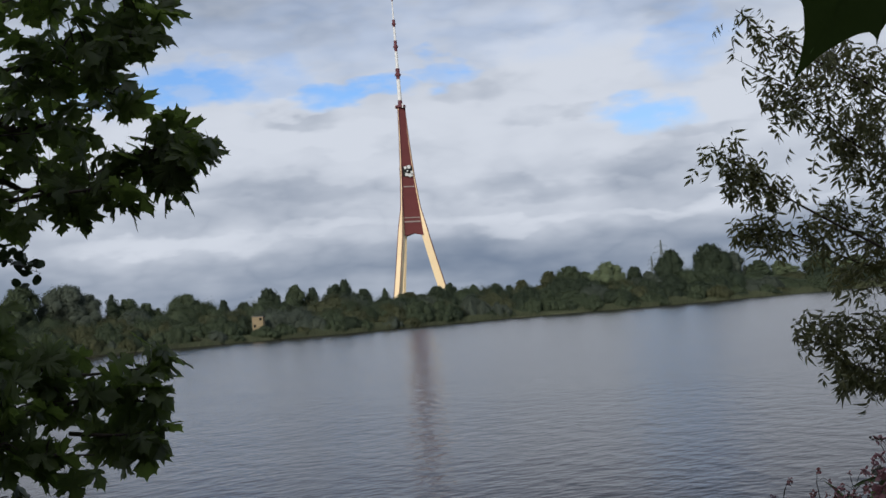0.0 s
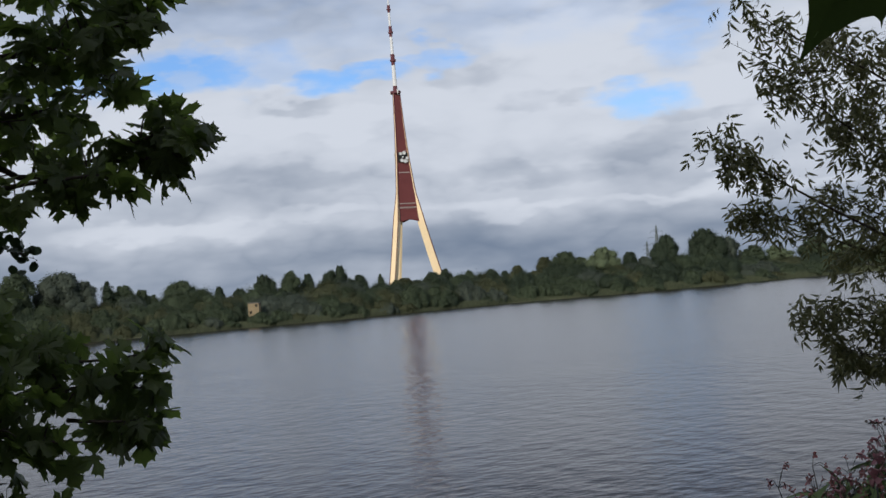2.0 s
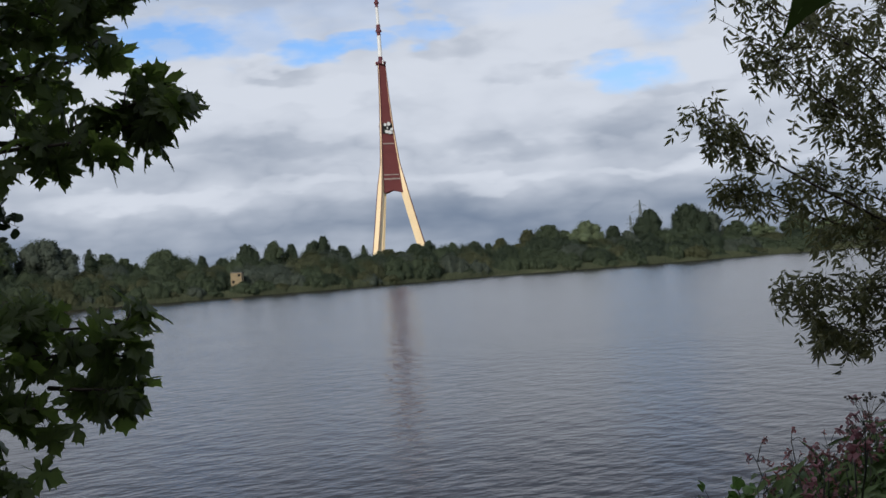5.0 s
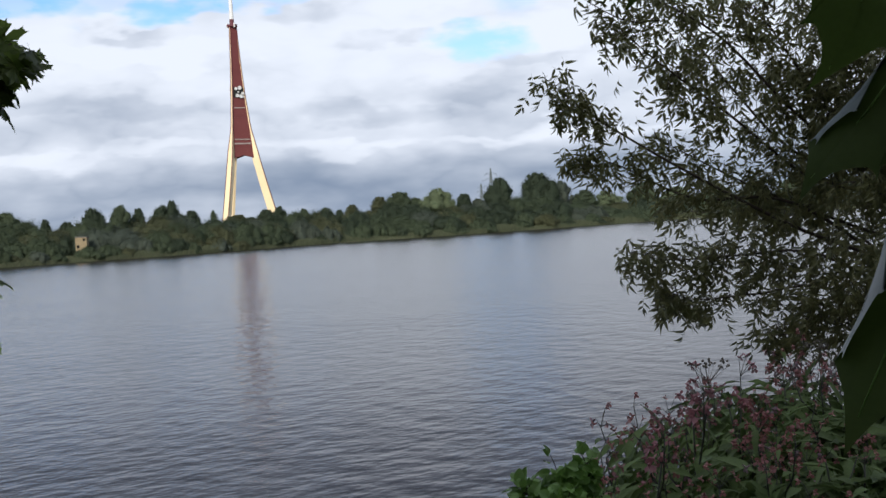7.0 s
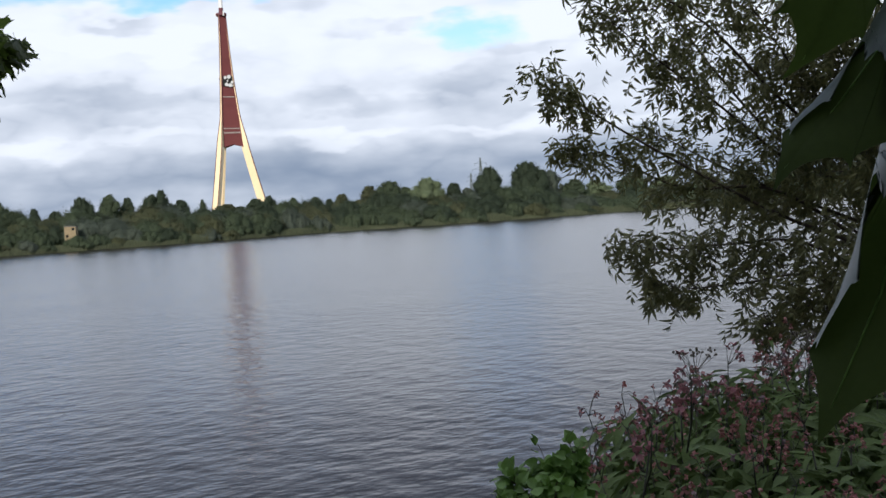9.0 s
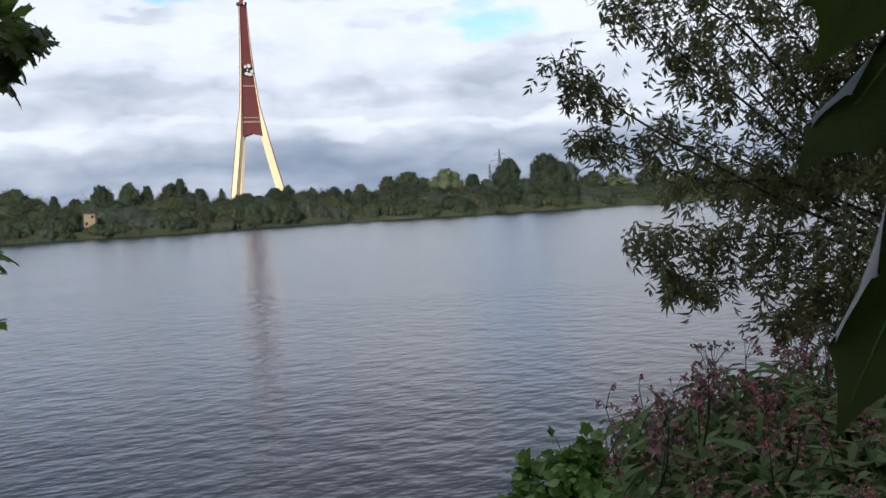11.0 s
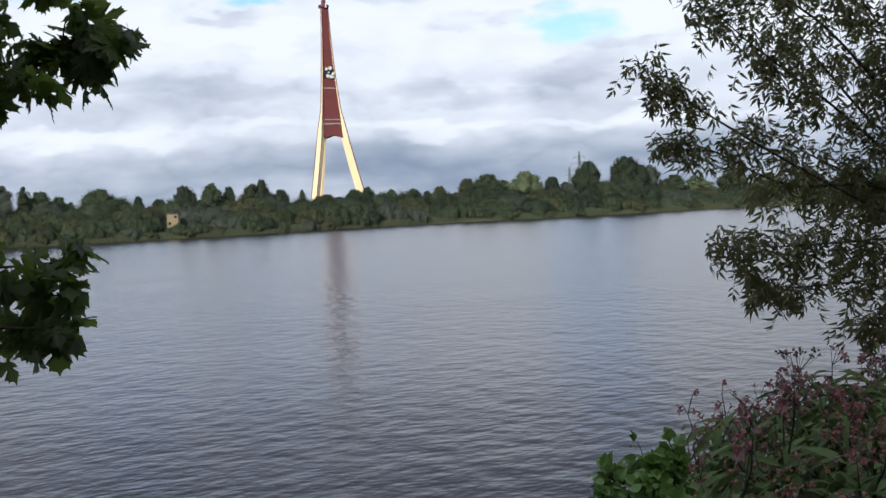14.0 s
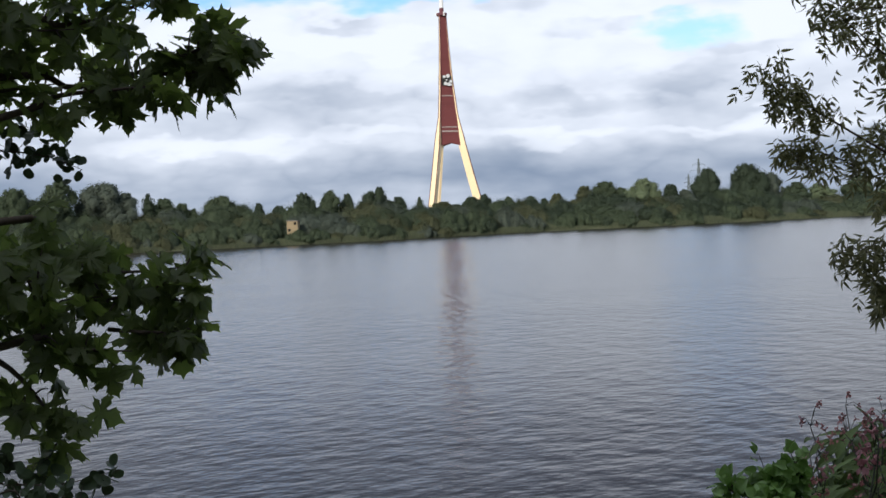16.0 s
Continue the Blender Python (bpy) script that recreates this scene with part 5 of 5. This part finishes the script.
# ---- a maple twig close to the eye ----
def big_leaf(parent, base, tip, normal, seed, fold=0.0):
    """A large lobed leaf with a wavy rim and raised veins; fold: degrees by which one half is turned up along the midrib, showing its pale underside."""
    rng = random.Random(seed)
    base, tip = Vector(base), Vector(tip)
    m = frame_of(tip - base, normal, (tip - base).length / 1.06, base) @ Matrix.Diagonal((0.74, 1, 1, 1))
    ring = MAPLE_HALF + [(0, 1.06)] + [(-x, y) for x, y in reversed(MAPLE_HALF)]
    dense = []
    for i in range(len(ring)):
        a, b = ring[i], ring[(i + 1) % len(ring)]
        for t in (0, 0.2, 0.4, 0.6, 0.8):
            # the rims are drawn in a little between the points of the lobes
            w = -0.026 * math.sin(t * math.pi)
            nx, ny = b[1] - a[1], a[0] - b[0]
            ln = math.hypot(nx, ny) or 1
            dense.append((a[0] + (b[0] - a[0]) * t + nx / ln * w, a[1] + (b[1] - a[1]) * t + ny / ln * w + rng.uniform(-0.004, 0.004)))
    crease, ca, sa = 0.13, math.cos(radians(fold)), math.sin(radians(fold))

    def shape(x, y):
        r = math.hypot(x, y - 0.22)
        z = -0.26 * r * r + 0.12 * math.sin(4.2 * x + seed) * r + 0.07 * math.sin(6 * y + seed)
        over = x - crease - 0.10 * (y - 0.3)
        if fold and over > 0:
            # the half beyond the crease is turned up towards the eye
            x, z = x - over + over * ca, z + over * sa
        return (x, y, z)
    N = len(dense)
    vs, flat, turned = [shape(0, 0.22)], [], []
    rows = (0.2, 0.4, 0.6, 0.8, 0.92, 1.0)
    raw = [(0, 0.22)]
    for q in rows:
        for x, y in dense:
            raw.append((x * q, 0.22 + (y - 0.22) * q))
            vs.append(shape(*raw[-1]))
    fs = [(0, 1 + k, 1 + (k + 1) % N) for k in range(N)]
    fs += [(1 + j * N + k, 1 + (j + 1) * N + k, 1 + (j + 1) * N + (k + 1) % N, 1 + j * N + (k + 1) % N) for j in range(len(rows) - 1) for k in range(N)]
    for f in fs:
        x = sum(raw[i][0] - crease - 0.10 * (raw[i][1] - 0.3) for i in f)
        (turned if fold and x > 0 else flat).append(f)

    def cut(faces):
        used = sorted({i for f in faces for i in f})
        at = {i: k for k, i in enumerate(used)}
        return [vs[i] for i in used], [tuple(at[i] for i in f) for f in faces]
    leaf = piece("leaf", mesh_of("leaf", *cut(flat), M_NEARLEAF, True), parent, m)
    if turned:
        piece("folded_edge", mesh_of("folded_edge", *cut(turned), M_UNDERLEAF, True), leaf, label="pale grey-green folded underside")
    for tx, ty in ((0, 1.0), (-0.66, 0.44), (-0.4, -0.1)) + (() if fold else ((0.66, 0.44), (0.4, -0.1))):
        g = Geo()
        pts = [Vector(shape(tx * t, 0.02 + (ty - 0.02) * t)) + Vector((0, 0, 0.004)) for t in (0, 0.3, 0.6, 0.95)]
        g.tube(pts, [0.010, 0.007, 0.005, 0.002], 5)
        piece("vein", g.mesh("vein", M_HOP, True), leaf)
    return leaf


def toward(az, el, dist):
    """A place at a bearing and elevation from where the viewer stands."""
    a, e = radians(az), radians(el)
    return Vector((dist * math.sin(a) * math.cos(e), dist * math.cos(a) * math.cos(e), 4.0 + dist * math.sin(e)))


near_twig = thing("maple_sapling", "young maple stem with large dark green lobed leaves close by", "tree")
SX, SY = 1.5, -0.9
g = Geo()
g.tube(curve([(SX, SY, ground_z(SX, SY) - 0.1), (SX - 0.05, SY + 0.05, 3.6), (SX - 0.2, SY + 0.3, 4.7), (SX - 0.5, SY + 0.7, 5.1)], 14), [0.022 - 0.0011 * i for i in range(15)], 8)
piece("trunk", g.mesh("trunk", M_TWIG, True), near_twig)
# unseen clumps added far above the stem to shade the bank plants
add_shade_crown(near_twig, (2.4, 1.0, 7.6), (3.0, 2.8, 1.2), 9, M_MAPLE_I, 22, 90, 0.10)
FORK = toward(30.0, 20.0, 0.72)
g = Geo()
g.tube(curve([(SX - 0.2, SY + 0.3, 4.7), FORK + Vector((0.35, -0.35, 0.2)), FORK], 12), [0.008 - 0.0004 * i for i in range(13)], 6)
piece("branch", g.mesh("branch", M_TWIG, True), near_twig)
# base and tip as bearing, elevation and distance; the way the blade faces; the fold
for k, (b0, t0, face, fold) in enumerate((((29.7, 3.7, 0.66), (23.8, -10.4, 0.62), (-0.80, -0.58, 0.1), 128), ((29.0, 7.6, 0.62), (22.7, -0.2, 0.60), (-0.72, -0.62, 0.2), 128),
                                          ((27.6, 13.0, 0.66), (24.5, 3.9, 0.64), (0.55, -0.8, 0.2), 0), ((22.5, 15.5, 0.64), (16.6, 8.8, 0.60), (-0.1, -0.95, 0.2), 0))):
    big_leaf(near_twig, toward(*b0), toward(*t0), face, k + 1, fold)
    g = Geo()
    q = toward(*b0)
    g.tube(curve([FORK, FORK.lerp(q, 0.5) + Vector((0.01, 0, 0.01)), q], 6), [0.0016] * 7, 5)
    piece("stalk", g.mesh("stalk", M_TWIG, True), near_twig)

# ---- trees added on the bank behind the viewer, unseen, to block the sun ----
for i, (x, y, w, h, kind, mi) in enumerate(((-27, -14, 14, 19, "broad", 0), (-19, -19, 15, 20, "broad", 1), (-11, -21, 15, 20.5, "broad", 0), (-3.5, -22, 15, 20.5, "broad", 1), (5, -21, 14, 18, "broad", 0), (14, -15, 11, 14, "round", 1), (20, -4, 10, 13, "round", 1), (13, 5.5, 6, 9, "round", 1))):
    far_tree(kind, mi, x, y, w, h, i % 3, 300 + i, "trees behind the bank path")
# unseen scrub added to close off the low sky behind the viewer
for i, (x, y) in enumerate(((-11, -5), (-7, -6), (-2, -6.5), (2.5, -6.5), (6.5, -5.5), (9.5, -3.5), (11, 1))):
    far_tree("scrub", 1, x, y, 5.5, 3.6, i % 4, 400 + i, "trees behind the bank path")
